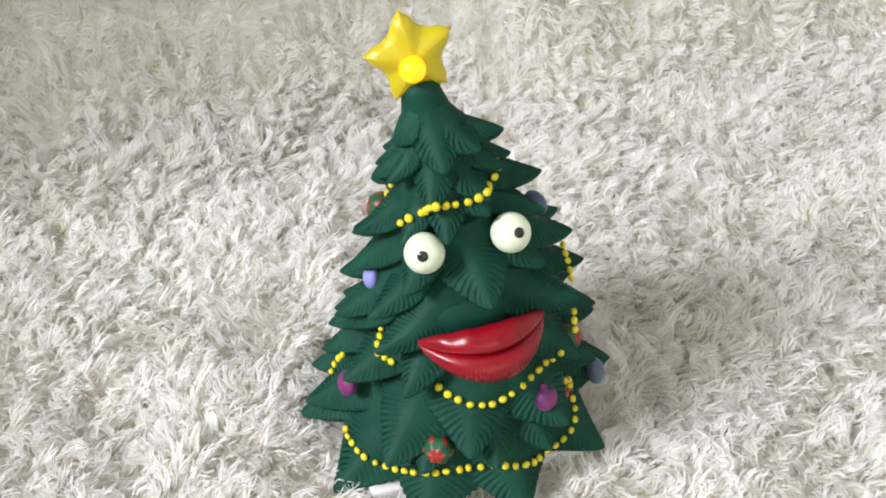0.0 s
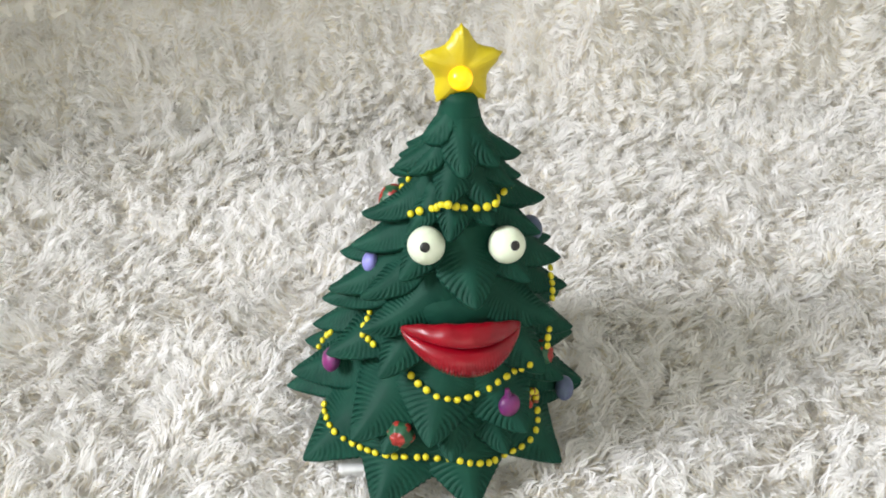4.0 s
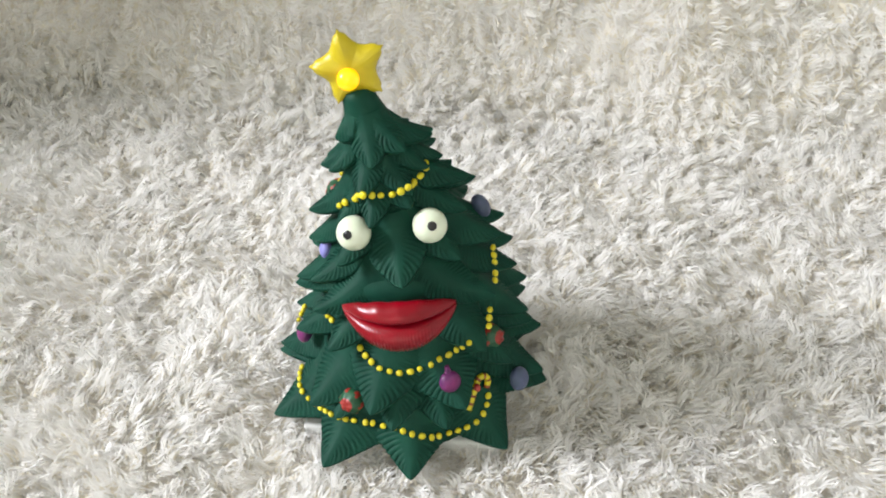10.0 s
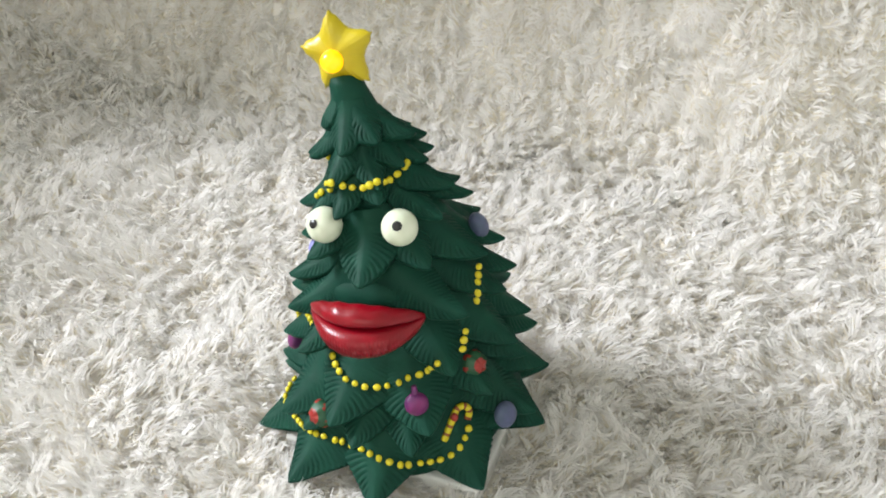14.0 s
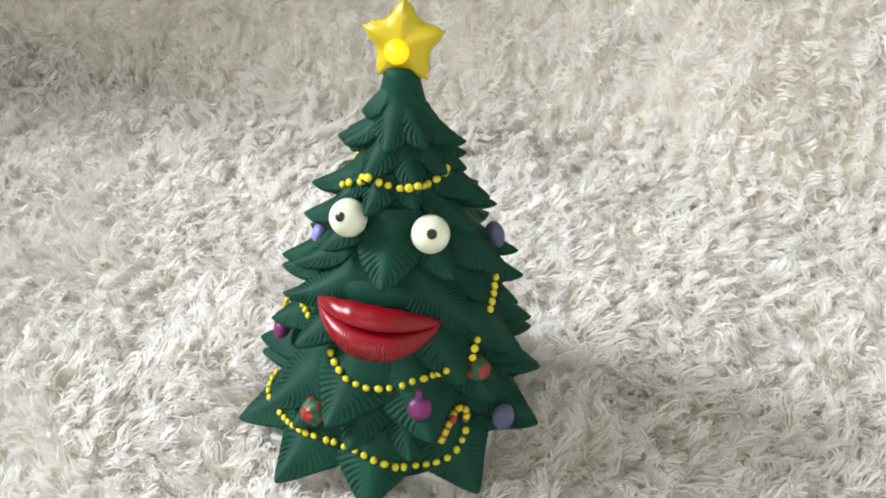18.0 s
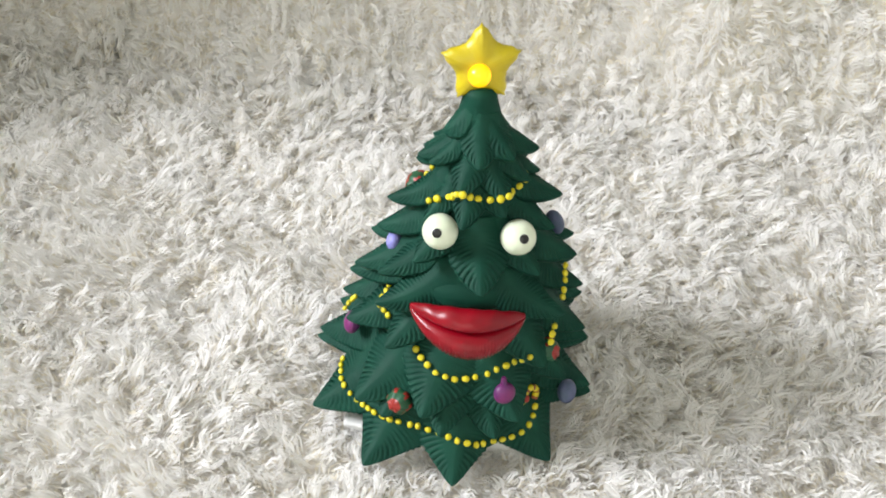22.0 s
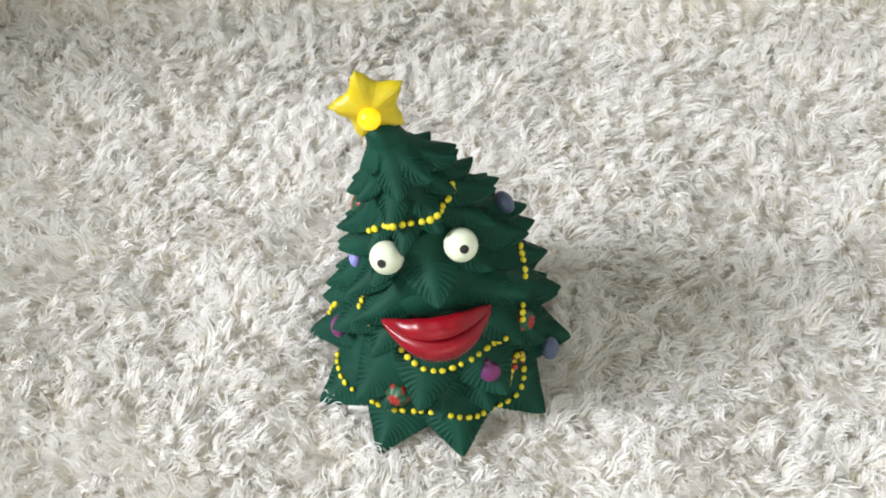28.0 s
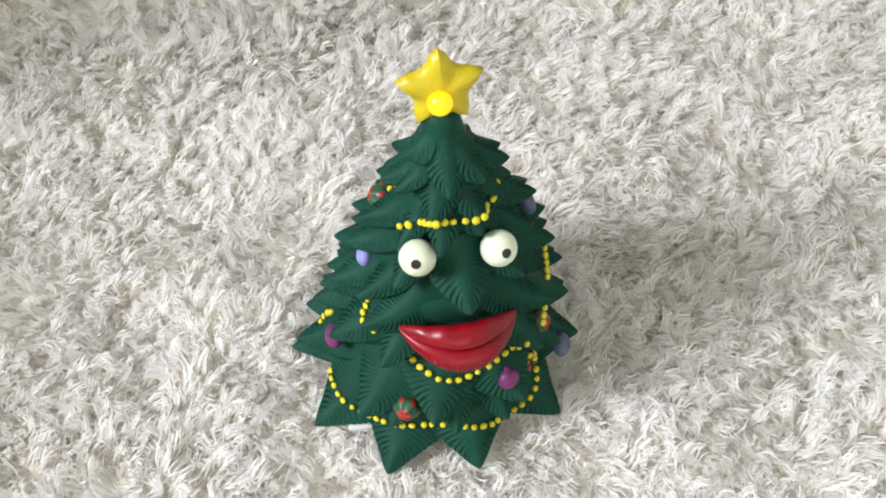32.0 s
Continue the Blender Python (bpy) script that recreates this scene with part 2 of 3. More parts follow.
CEILING_PAINT = mottled(material("ceiling_paint", (0.8, 0.8, 0.78), 0.9), (0.77, 0.77, 0.75), (0.82, 0.82, 0.8), 5, bump=0.1, bump_scale=150)
WOOD = mottled(material("floor_wood", (0.3, 0.2, 0.12), 0.5), (0.22, 0.14, 0.08), (0.34, 0.22, 0.13), 9, bump=0.1)
FABRIC = mottled(material("fabric", (0.5, 0.46, 0.4), 0.9), (0.45, 0.41, 0.36), (0.55, 0.51, 0.45), 40, bump=0.2, bump_scale=900)
BACKING = mottled(material("fur_backing", (0.62, 0.57, 0.48), 0.95), (0.82, 0.785, 0.73), (0.89, 0.86, 0.82), 30, bump=0.3, bump_scale=600, distance=0.001)


def fur_material(name, low, high, through_colour):
    mat = mottled(material(name, high, 0.7, spec=0.18), low, high, 14, island=0.6)
    t = mat.node_tree
    b = t.nodes["Principled BSDF"]
    b.inputs["Sheen Weight"].default_value = 0.15
    tr = t.nodes.new("ShaderNodeBsdfTranslucent")
    tr.inputs["Color"].default_value = (*through_colour, 1)
    mx = t.nodes.new("ShaderNodeMixShader")
    mx.inputs[0].default_value = 0.58
    t.links.new(b.outputs[0], mx.inputs[1])
    t.links.new(tr.outputs[0], mx.inputs[2])
    t.links.new(mx.outputs[0], t.nodes["Material Output"].inputs["Surface"])
    return mat


FUR = fur_material("white_plush_fur", (0.94, 0.925, 0.91), (0.98, 0.975, 0.975), (0.98, 0.965, 0.935))
# Cream hairs whose tint stands in for shade between the white locks.
GAP_SHADE_FUR = fur_material("cream_gap_shade_hair", (0.82, 0.75, 0.62), (0.93, 0.895, 0.81), (0.92, 0.88, 0.78))


def bulb_material():
    mat = material("lit_amber_bulb", (0.9, 0.38, 0.01), 0.2)
    b = mat.node_tree.nodes["Principled BSDF"]
    b.inputs["Emission Color"].default_value = (1.0, 0.70, 0.0, 1)
    b.inputs["Emission Strength"].default_value = 1.05
    return mat


BULB = bulb_material()


# ---- builders ----
def mesh_from(name, verts, faces, mat, smooth=True):
    me = bpy.data.meshes.new(name)
    me.from_pydata([tuple(v) for v in verts], [], faces)
    me.materials.append(mat)
    if smooth:
        me.polygons.foreach_set("use_smooth", [True] * len(me.polygons))
    me.update()
    return me


def part(name, me, parent, label=""):
    ob = new(name, me)
    ob.parent = parent
    return tagged(ob, label)


def box_mesh(name, x0, x1, y0, y1, z0, z1, mat, bevel=0.0):
    bm = bmesh.new()
    bmesh.ops.create_cube(bm, size=1.0)
    bmesh.ops.scale(bm, vec=(x1 - x0, y1 - y0, z1 - z0), verts=bm.verts)
    bmesh.ops.translate(bm, vec=((x0 + x1) / 2, (y0 + y1) / 2, (z0 + z1) / 2), verts=bm.verts)
    if bevel:
        bmesh.ops.bevel(bm, geom=bm.edges[:], offset=bevel, segments=3, affect="EDGES", profile=0.5)
    me = bpy.data.meshes.new(name)
    bm.to_mesh(me)
    bm.free()
    me.materials.append(mat)
    return me


def ball_mesh(name, r, mat, squash=(1, 1, 1), seg=20):
    bm = bmesh.new()
    bmesh.ops.create_uvsphere(bm, u_segments=seg, v_segments=max(6, seg // 2 + 2), radius=r)
    bmesh.ops.scale(bm, vec=squash, verts=bm.verts)
    me = bpy.data.meshes.new(name)
    bm.to_mesh(me)
    bm.free()
    me.materials.append(mat)
    me.polygons.foreach_set("use_smooth", [True] * len(me.polygons))
    return me


# ---- the room ----
def structure(name, me, label, category):
    return tagged(new(name, me), label, category, kind="structure")


def wall_with_opening(name, along_x, at, start, end, window):
    """A wall 0.15 m thick, outward of the line at, with an opening cut through it."""
    zb, zt, side = ROOM_Z - 0.1, ROOM_H, -0.075
    a0, a1 = window[0] - window[2] / 2, window[0] + window[2] / 2
    b0, b1 = window[1] - window[3] / 2, window[1] + window[3] / 2
    bm = bmesh.new()
    for p0, p1, q0, q1 in ((start, a0, zb, zt), (a1, end, zb, zt), (a0, a1, zb, b0), (a0, a1, b1, zt)):
        mid, size = (p0 + p1) / 2, p1 - p0
        place = (mid, at + side, (q0 + q1) / 2) if along_x else (at + side, mid, (q0 + q1) / 2)
        shape = (size, 0.15, q1 - q0, 1) if along_x else (0.15, size, q1 - q0, 1)
        bmesh.ops.create_cube(bm, size=1.0, matrix=Matrix.Translation(place) @ Matrix.Diagonal(shape))
    me = bpy.data.meshes.new(name)
    bm.to_mesh(me)
    bm.free()
    me.materials.append(WALL_PAINT)
    structure(name, me, "plain pale yellow painted wall with an opening for light", "wall")


def build_room():
    x0, x1, y0, y1, zb, zt = ROOM_X0, ROOM_X1, ROOM_Y0, ROOM_Y1, ROOM_Z, ROOM_H
    structure("floor", box_mesh("floor", x0, x1, y0, y1, zb - 0.1, zb, WOOD), "brown wooden floor of the room", "floor")
    structure("ceiling", box_mesh("ceiling", x0 - 0.15, x1 + 0.15, y0 - 0.15, y1 + 0.15, zt, zt + 0.1, CEILING_PAINT), "plain white painted ceiling", "ceiling")
    structure("wall_north", box_mesh("wall_north", x0 - 0.15, x1 + 0.15, y1, y1 + 0.15, zb - 0.1, zt, WALL_PAINT), "plain pale yellow painted wall", "wall")
    structure("wall_east", box_mesh("wall_east", x1, x1 + 0.15, y0, y1, zb - 0.1, zt, WALL_PAINT), "plain pale yellow painted wall", "wall")
    # out of view, added to keep west light off the throw's back left
    structure("shade_wall", box_mesh("shade_wall", -0.71, -0.57, 0.165, y1, zb, zt, WALL_PAINT), "unseen pale yellow wall added to shade the back left", "wall")
    wall_with_opening("wall_south", True, y0, x0 - 0.15, x1 + 0.15, SOUTH_FILL)
    wall_with_opening("wall_west", False, x0, y0, y1, WEST_WINDOW)


build_room()


# ---- the fur throw ----
def smooth_step(a, b, x):
    t = np.clip((x - a) / (b - a), 0, 1)
    return t * t * (3 - 2 * t)


def rise_line(x):
    """Where the throw begins to climb."""
    return 0.275 - 0.05 * smooth_step(0.0, 0.2, x) + 0.03 * smooth_step(0.15, 0.4, -x)


def value_noise(x, y, size, seed):
    """Smooth random hills between -1 and 1, about size metres across."""
    x, y = np.asarray(x, float) / size, np.asarray(y, float) / size
    ix, iy = np.floor(x), np.floor(y)
    fx, fy = x - ix, y - iy
    fx, fy = fx * fx * (3 - 2 * fx), fy * fy * (3 - 2 * fy)

    def at(a, b):
        return np.mod(np.sin(a * 127.1 + b * 311.7 + seed * 74.7) * 43758.5453, 1.0) * 2 - 1

    low = at(ix, iy) * (1 - fx) + at(ix + 1, iy) * fx
    high = at(ix, iy + 1) * (1 - fx) + at(ix + 1, iy + 1) * fx
    return low * (1 - fy) + high * fy


def throw_height(x, y):
    x, y = np.asarray(x, float), np.asarray(y, float)
    d = y - rise_line(x)
    z = 0.16 * smooth_step(-0.015, 0.125, d) + 0.02 * smooth_step(0.12, 0.3, d)
    away, slope = smooth_step(0.07, 0.12, np.hypot(x, y)), smooth_step(0.0, 0.06, d)
    z = z + 0.0035 * np.sin(x * 19 + 1.3) * np.sin(y * 15 + 0.4) * away
    z = z + (0.0030 * value_noise(x, y, 0.034, 1) + 0.0016 * value_noise(x, y, 0.017, 2)) * away
    # hanging folds and tufts of the part that climbs
    z = z + (0.0105 * value_noise(x + 0.15 * y, y * 0.6, 0.050, 3) + 0.0065 * value_noise(x, y * 0.8, 0.024, 4)) * slope
    z = z + 0.10 * smooth_step(0.26, 0.60, -x) * smooth_step(-0.05, 0.36, y)
    return z


def build_throw():
    xs, ys = np.linspace(-0.56, 0.9, 148), np.linspace(-0.62, 0.95, 158)
    gx, gy = np.meshgrid(xs, ys)
    gz = throw_height(gx, gy) - 0.0098
    nx, ny = len(xs), len(ys)
    top = np.stack([gx.ravel(), gy.ravel(), gz.ravel()], 1)
    low = top - (0, 0, 0.004)
    faces = []
    for j in range(ny - 1):
        for i in range(nx - 1):
            a = j * nx + i
            faces.append((a, a + 1, a + nx + 1, a + nx))
            faces.append((a + nx * ny, a + nx + nx * ny, a + nx + 1 + nx * ny, a + 1 + nx * ny))
    rim = [i for i in range(nx)] + [j * nx + nx - 1 for j in range(1, ny)] + [(ny - 1) * nx + i for i in range(nx - 2, -1, -1)] + [j * nx for j in range(ny - 2, 0, -1)]
    for k, a in enumerate(rim):
        b = rim[(k + 1) % len(rim)]
        faces.append((a, a + nx * ny, b + nx * ny, b))
    throw = tagged(new("fur_throw", mesh_from("fur_throw", np.concatenate([top, low]), faces, BACKING)), "creamy white long-pile faux fur throw draped over a seat", "rug")
    return throw


def build_pile(throw):
    rng = np.random.default_rng(7)
    # roots on a jittered grid
    step = 0.00125
    gx, gy = np.meshgrid(np.arange(-0.555, 0.66, step), np.arange(-0.17, 0.46, step))
    x, y = gx.ravel() + rng.uniform(-0.8, 0.8, gx.size) * step, gy.ravel() + rng.uniform(-0.8, 0.8, gx.size) * step
    keep = (np.abs(x) < 0.25 + 0.72 * np.maximum(y + 0.13, 0)) & (np.maximum(np.abs(x - 0.003 - 0.087 * (y - 0.009)), np.abs(y - 0.009 + 0.087 * (x - 0.003))) > 0.0475)
    x, y = x[keep], y[keep]
    # the rest of the throw, beside and behind, in coarser hair
    gx, gy = np.meshgrid(np.arange(-0.555, 0.895, 0.0052), np.arange(-0.615, 0.945, 0.0052))
    gx, gy = gx.ravel() + rng.uniform(-0.004, 0.004, gx.size), gy.ravel() + rng.uniform(-0.004, 0.004, gx.size)
    far = (gy < -0.17) | (gy > 0.46) | (np.abs(gx) >= 0.25 + 0.72 * np.maximum(gy + 0.13, 0)) | (np.abs(gx) > 0.66)
    coarse = np.concatenate([np.zeros(len(x), bool), np.ones(int(far.sum()), bool)])
    x, y = np.concatenate([x, gx[far]]), np.concatenate([y, gy[far]])
    n = len(x)

    def chance(a, b, p, q):
        return np.mod(np.sin(a * p + b * q) * 43758.5453, 1.0)

    # the pile parts into locks round scattered middles; the hairs of a lock lie and curl together
    size = 0.0052
    wx, wy = x + 0.002 * value_noise(x, y, 0.006, 11), y + 0.002 * value_noise(x, y, 0.006, 12)
    best, lx, ly, cx, cy = np.full(n, 9.0), np.zeros(n), np.zeros(n), np.zeros(n), np.zeros(n)
    for i in (-1, 0, 1):
        for j in (-1, 0, 1):
            a, b = np.floor(wx / size) + i, np.floor(wy / size) + j
            mx, my = (a + chance(a, b, 12.9898, 78.233)) * size, (b + chance(a, b, 39.346, 11.135)) * size
            d = np.hypot(wx - mx, wy - my)
            near = d < best
            best, lx, ly, cx, cy = (np.where(near, p, q) for p, q in ((d, best), (a, lx), (b, ly), (mx, cx), (my, cy)))
    lock, lock2, lock3, lock4 = (chance(lx, ly, p, q) for p, q in ((73.156, 52.235), (21.71, 94.37), (57.11, 33.93), (88.41, 17.77)))
    steep = smooth_step(0.19, 0.27, y)
    # these shorter, wider hairs take the cream that paints the shade in the gaps
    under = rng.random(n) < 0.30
    stray = rng.random(n) < 0.05
    flow = 2.6 * value_noise(cx, cy, 0.042, 21) + 1.2 * value_noise(cx, cy, 0.018, 22)
    ang = flow + (lock - 0.5) * 3.0 - 1.2 + rng.normal(0, 0.22, n) + np.where(stray, rng.normal(0, 1.5, n), 0)
    lean = np.clip(0.95 + (0.3 + 0.7 * steep) * (lock2 - 0.5) + rng.normal(0, 0.10, n), 0.45, 1.3)
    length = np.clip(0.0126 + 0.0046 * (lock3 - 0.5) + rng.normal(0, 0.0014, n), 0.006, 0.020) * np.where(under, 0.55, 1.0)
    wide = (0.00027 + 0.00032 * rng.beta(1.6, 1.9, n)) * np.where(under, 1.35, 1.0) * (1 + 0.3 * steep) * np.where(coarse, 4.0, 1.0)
    curl = 3.4 * (lock4 - 0.5) + rng.normal(0, 0.2, n)
    wave, phase = 0.55 + 0.5 * lock2, 6.3 * lock3
    pull = np.where(under | coarse, 0.1, 0.34)
    # local frame of the cloth
    e = 0.002
    dzx, dzy = (throw_height(x + e, y) - throw_height(x - e, y)) / (2 * e), (throw_height(x, y + e) - throw_height(x, y - e)) / (2 * e)
    nor = np.stack([-dzx, -dzy, np.ones(n)], 1)
    nor /= np.linalg.norm(nor, axis=1)[:, None]
    tx = np.stack([np.ones(n), np.zeros(n), dzx], 1)
    tx /= np.linalg.norm(tx, axis=1)[:, None]
    ty = np.cross(nor, tx)
    root = np.stack([x, y, throw_height(x, y) - 0.0066], 1) + nor * ((0.0016 + 0.0070 * steep) * (lock4 - 0.5))[:, None]
    # pressed flat round the toy's foot
    length = length * (1 - 0.35 * (1 - smooth_step(0.055, 0.075, np.hypot(x, y))))
    frac, thick = (0.0, 0.36, 0.7, 1.0), (1.0, 1.05, 1.0, 0.5)
    rings = len(frac)
    per = rings * 2
    verts = np.zeros((n, per, 3))
    pos = root.copy()
    spin = rng.normal(0, 0.45, n)
    for k in range(rings):
        tilt = lean * (0.5 + 0.62 * frac[k])
        a = ang + curl * frac[k] + wave * np.sin(5.2 * frac[k] + phase)
        flat = np.cos(a)[:, None] * tx + np.sin(a)[:, None] * ty
        d = np.cos(tilt)[:, None] * nor + np.sin(tilt)[:, None] * flat
        if k:
            pos = pos + d * (length * (frac[k] - frac[k - 1]))[:, None]
            pos = pos + (tx * (cx - x)[:, None] + ty * (cy - y)[:, None]) * (pull * (frac[k] ** 1.3 - frac[k - 1] ** 1.3))[:, None]
        s = np.cross(d, nor)
        s /= np.linalg.norm(s, axis=1)[:, None] + 1e-9
        s = np.cos(spin)[:, None] * s + np.sin(spin)[:, None] * np.cross(s, d)
        verts[:, 2 * k] = pos + s * (wide * thick[k])[:, None]
        verts[:, 2 * k + 1] = pos - s * (wide * thick[k])[:, None]
    pattern = np.array([(2 * k, 2 * k + 1, 2 * k + 3, 2 * k + 2) for k in range(rings - 1)])
    quad = (pattern[None] + (np.arange(n) * per)[:, None, None]).reshape(-1, 4)
    me = bpy.data.meshes.new("fur")
    me.vertices.add(n * per)
    me.vertices.foreach_set("co", verts.reshape(-1).astype(np.float32))
    me.loops.add(quad.size)
    me.loops.foreach_set("vertex_index", quad.ravel().astype(np.int32))
    me.polygons.add(len(quad))
    me.polygons.foreach_set("loop_start", np.arange(0, quad.size, 4, dtype=np.int32))
    me.polygons.foreach_set("use_smooth", np.ones(len(quad), dtype=bool))
    me.materials.append(FUR)
    me.materials.append(GAP_SHADE_FUR)
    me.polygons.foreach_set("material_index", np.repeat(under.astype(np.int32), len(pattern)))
    me.update(calc_edges=True)
    ob = part("fur", me, throw, "soft white curling fur")
    tagged(ob, kind="stuff")


throw = build_throw()


def build_seat():
    sofa = tagged(new("sofa", box_mesh("sofa", -0.56, 0.95, -0.7, 0.26, ROOM_Z, -0.024, FABRIC, 0.03)), "beige fabric sofa under the white fur throw", "sofa")
    part("back_cushion", box_mesh("back_cushion", -0.56, 0.95, 0.405, 0.99, ROOM_Z, 0.125, FABRIC, 0.03), sofa)
    # unseen block added to cut light on the throw's left side
    part("shade_block", box_mesh("shade_block", -0.71, -0.575, -0.45, 0.161, ROOM_Z, 0.25, FABRIC, 0.03), sofa)


build_seat()


# ---- the toy tree ----
def tip_radius(z):
    return float(np.interp(z, [-0.01, 0.003, 0.03, 0.05, 0.07, 0.09, 0.11, 0.13, 0.145, 0.15, 0.158, 0.2], [0.072, 0.0693, 0.0612, 0.0535, 0.0473, 0.0411, 0.035, 0.0251, 0.0175, 0.0145, 0.0085, 0.008]))


def core_radius(z):
    return float(np.interp(z, [0.0, 0.02, 0.045, 0.08, 0.1, 0.12, 0.138, 0.146, 0.153, 0.16, 0.163, 0.1655], [0.048, 0.045, 0.0365, 0.029, 0.024, 0.0175, 0.0130, 0.0108, 0.0086, 0.0068, 0.0064, 0.0052]))


def axis_x(z):
    return 0.006 * min(1.0, max(0.0, z / 0.06))


def on_tree(phi, z, r):
    a = radians(phi)
    return Vector((axis_x(z) + r * math.sin(a), -r * math.cos(a), z))


def branch_mesh(phi_t, z_t, phi_r, z_r, half, out=0.0, pointed=0.5):
    """One moulded branch: an arched blade from its root on the body to its drooping tip, with comb-like needle grooves along both edges."""
    ph0, r0 = phi_r, core_radius(z_r) + 0.0005
    span = math.hypot(z_r - z_t, tip_radius(z_t) + out - r0) + radians(abs(phi_t - phi_r)) * r0
    grooves = max(7, int(span / 0.0019))
    seen = abs(phi_t) < 118
    rows, cols = (grooves * 6, 33) if seen else (40, 15)
    r1 = tip_radius(z_t) + out + 0.0012
    centre = []
    for i in range(rows + 1):
        u = i / rows
        z = z_r + (z_t - z_r) * (1.35 * u - 0.35 * u * u)
        r = r0 + (r1 - r0) * u**1.95 - (0.0028 if z_r > 0.15 else 0.0022) * (1 - min(1.0, u / (0.45 if z_r > 0.15 else 0.25)))
        centre.append(on_tree(ph0 + (phi_t - ph0) * u, z, r))
    rnd = random.Random(int(phi_t * 7 + z_t * 90000))
    lean, wear = rnd.uniform(-0.25, 0.25), rnd.uniform(-0.05, 0.14)
    top, under = [], []
    for i in range(rows + 1):
        u = i / rows
        t = (centre[min(i + 1, rows)] - centre[max(i - 1, 0)]).normalized()
        c = centre[i]
        out_dir = Vector((c.x - axis_x(c.z), c.y, 0.018)).normalized()
        s = t.cross(out_dir).normalized()
        nrm = s.cross(t).normalized()
        body = 0.8 + 0.2 * math.sin(math.pi * min(1, 0.15 + u))
        start = 0.55 - 0.5 * pointed if pointed < 0.75 else 0.42
        q = max(0.0, (u - start) / (1 - start))
        fall = max(0.0, 1 - q ** (2.3 - 1.25 * pointed)) ** 0.8
        root = min(1.0, 0.5 + u) if z_r > 0.125 and abs(phi_t) > 55 else 1.0
        w = half * body * fall * root + 0.0003
        rad = max(0.012, math.hypot(c.x - axis_x(c.z), c.y))
        for k in range(cols):
            v = -1 + 2 * k / (cols - 1)
            av = abs(v)
            comb = math.sin(2 * math.pi * (u * grooves - av * (2.9 + lean) * (1 if v > 0 else 1.08)))
            edge = min(1.0, max(0.0, (av - 0.22 - wear) / 0.3)) * min(1.0, (1 - u) * 6) * min(1.0, max(0.0, u - 0.2) * 3)
            groove = -0.0015 * edge * max(0.0, comb) ** 3.0
            dome = (0.0034 * (half / 0.016) * (1 - av**1.35) + 0.0008) * min(1.0, fall + 0.1)
            wrap = (v * w) ** 2 / (2 * rad) * 0.8
            tooth = 1 + 0.035 * comb * edge
            p = c + s * (v * w * tooth) + nrm * (dome + groove - wrap)
            top.append(p)
            under.append(c + s * (v * w * 0.97) + nrm * (dome * 0.2 - wrap - 0.0036 * (1 - 0.45 * av) * min(1.0, fall * 2 + 0.2)))
    n = len(top)
    faces = []
    for i in range(rows):
        for k in range(cols - 1):
            a = i * cols + k
            faces.append((a, a + cols, a + cols + 1, a + 1))
            faces.append((a + n, a + 1 + n, a + cols + 1 + n, a + cols + n))
    rim = [k for k in range(cols)] + [i * cols + cols - 1 for i in range(1, rows + 1)] + [rows * cols + k for k in range(cols - 2, -1, -1)] + [i * cols for i in range(rows - 1, 0, -1)]
    for q, a in enumerate(rim):
        b = rim[(q + 1) % len(rim)]
        faces.append((a, b, b + n, a + n))
    return top + under, faces


# For each tier: its height, the heights between which its body reaches, and its branches:
# tip angle (0 is the front), tip height, root angle, root height, half width, how far it stands out, how pointed it is.
TIERS = []


def tier_of(height, low, high, *branches):
    TIERS.append((height, low, high, branches))


tier_of(0.012, 0.002, 0.036,
        (-64, 4, -62, 40, 24, 0, 0.8), (-29.5, 4, -29, 41, 24, 0, 0.8), (5, 5, 4, 42, 24, -2, 0.8), (44, 6, 42, 42, 24, 0, 0.8), (80, 11, 78, 42, 24, 0, 0.8),
        (116, 8, 116, 42, 20, 0, 0.8), (152, 6, 152, 42, 20, 0, 0.8), (-172, 5, -172, 42, 20, 0, 0.8), (-136, 5, -136, 42, 20, 0, 0.8), (-100, 5, -100, 42, 20, 0, 0.8))
tier_of(0.032, 0.026, 0.052,
        (-5, 29, -3, 56, 15, -3, 0.33), (19, 25, 16, 54, 13, -5, 0.22), (-33, 25, -30, 54, 13, -6, 0.22), (74, 21.5, 66, 52, 17, 1, 0.45), (97, 26, 97, 54, 17, 0, 0.39),
        (135, 24, 135, 54, 17, 0, 0.39), (174, 24, 174, 54, 17, 0, 0.39), (-146, 24, -146, 54, 17, 0, 0.39), (-112, 22, -110, 54, 16, 0, 0.39))
tier_of(0.046, 0.04, 0.068,
        (-46, 29, -40, 62, 18, -1, 0.28), (-15, 38, -12, 68, 20, 0, 0.39), (26, 35, 19, 67, 19, -1, 0.28), (82, 43, 76, 68, 13, 0, 0.33), (-96, 20, -86, 58, 19, 2, 0.44),
        (56, 40, 50, 68, 13, -2, 0.28), (114, 34, 114, 66, 16, 0, 0.33), (150, 34, 150, 66, 16, 0, 0.33), (-174, 34, -174, 66, 16, 0, 0.33), (-136, 34, -136, 66, 16, 0, 0.33))
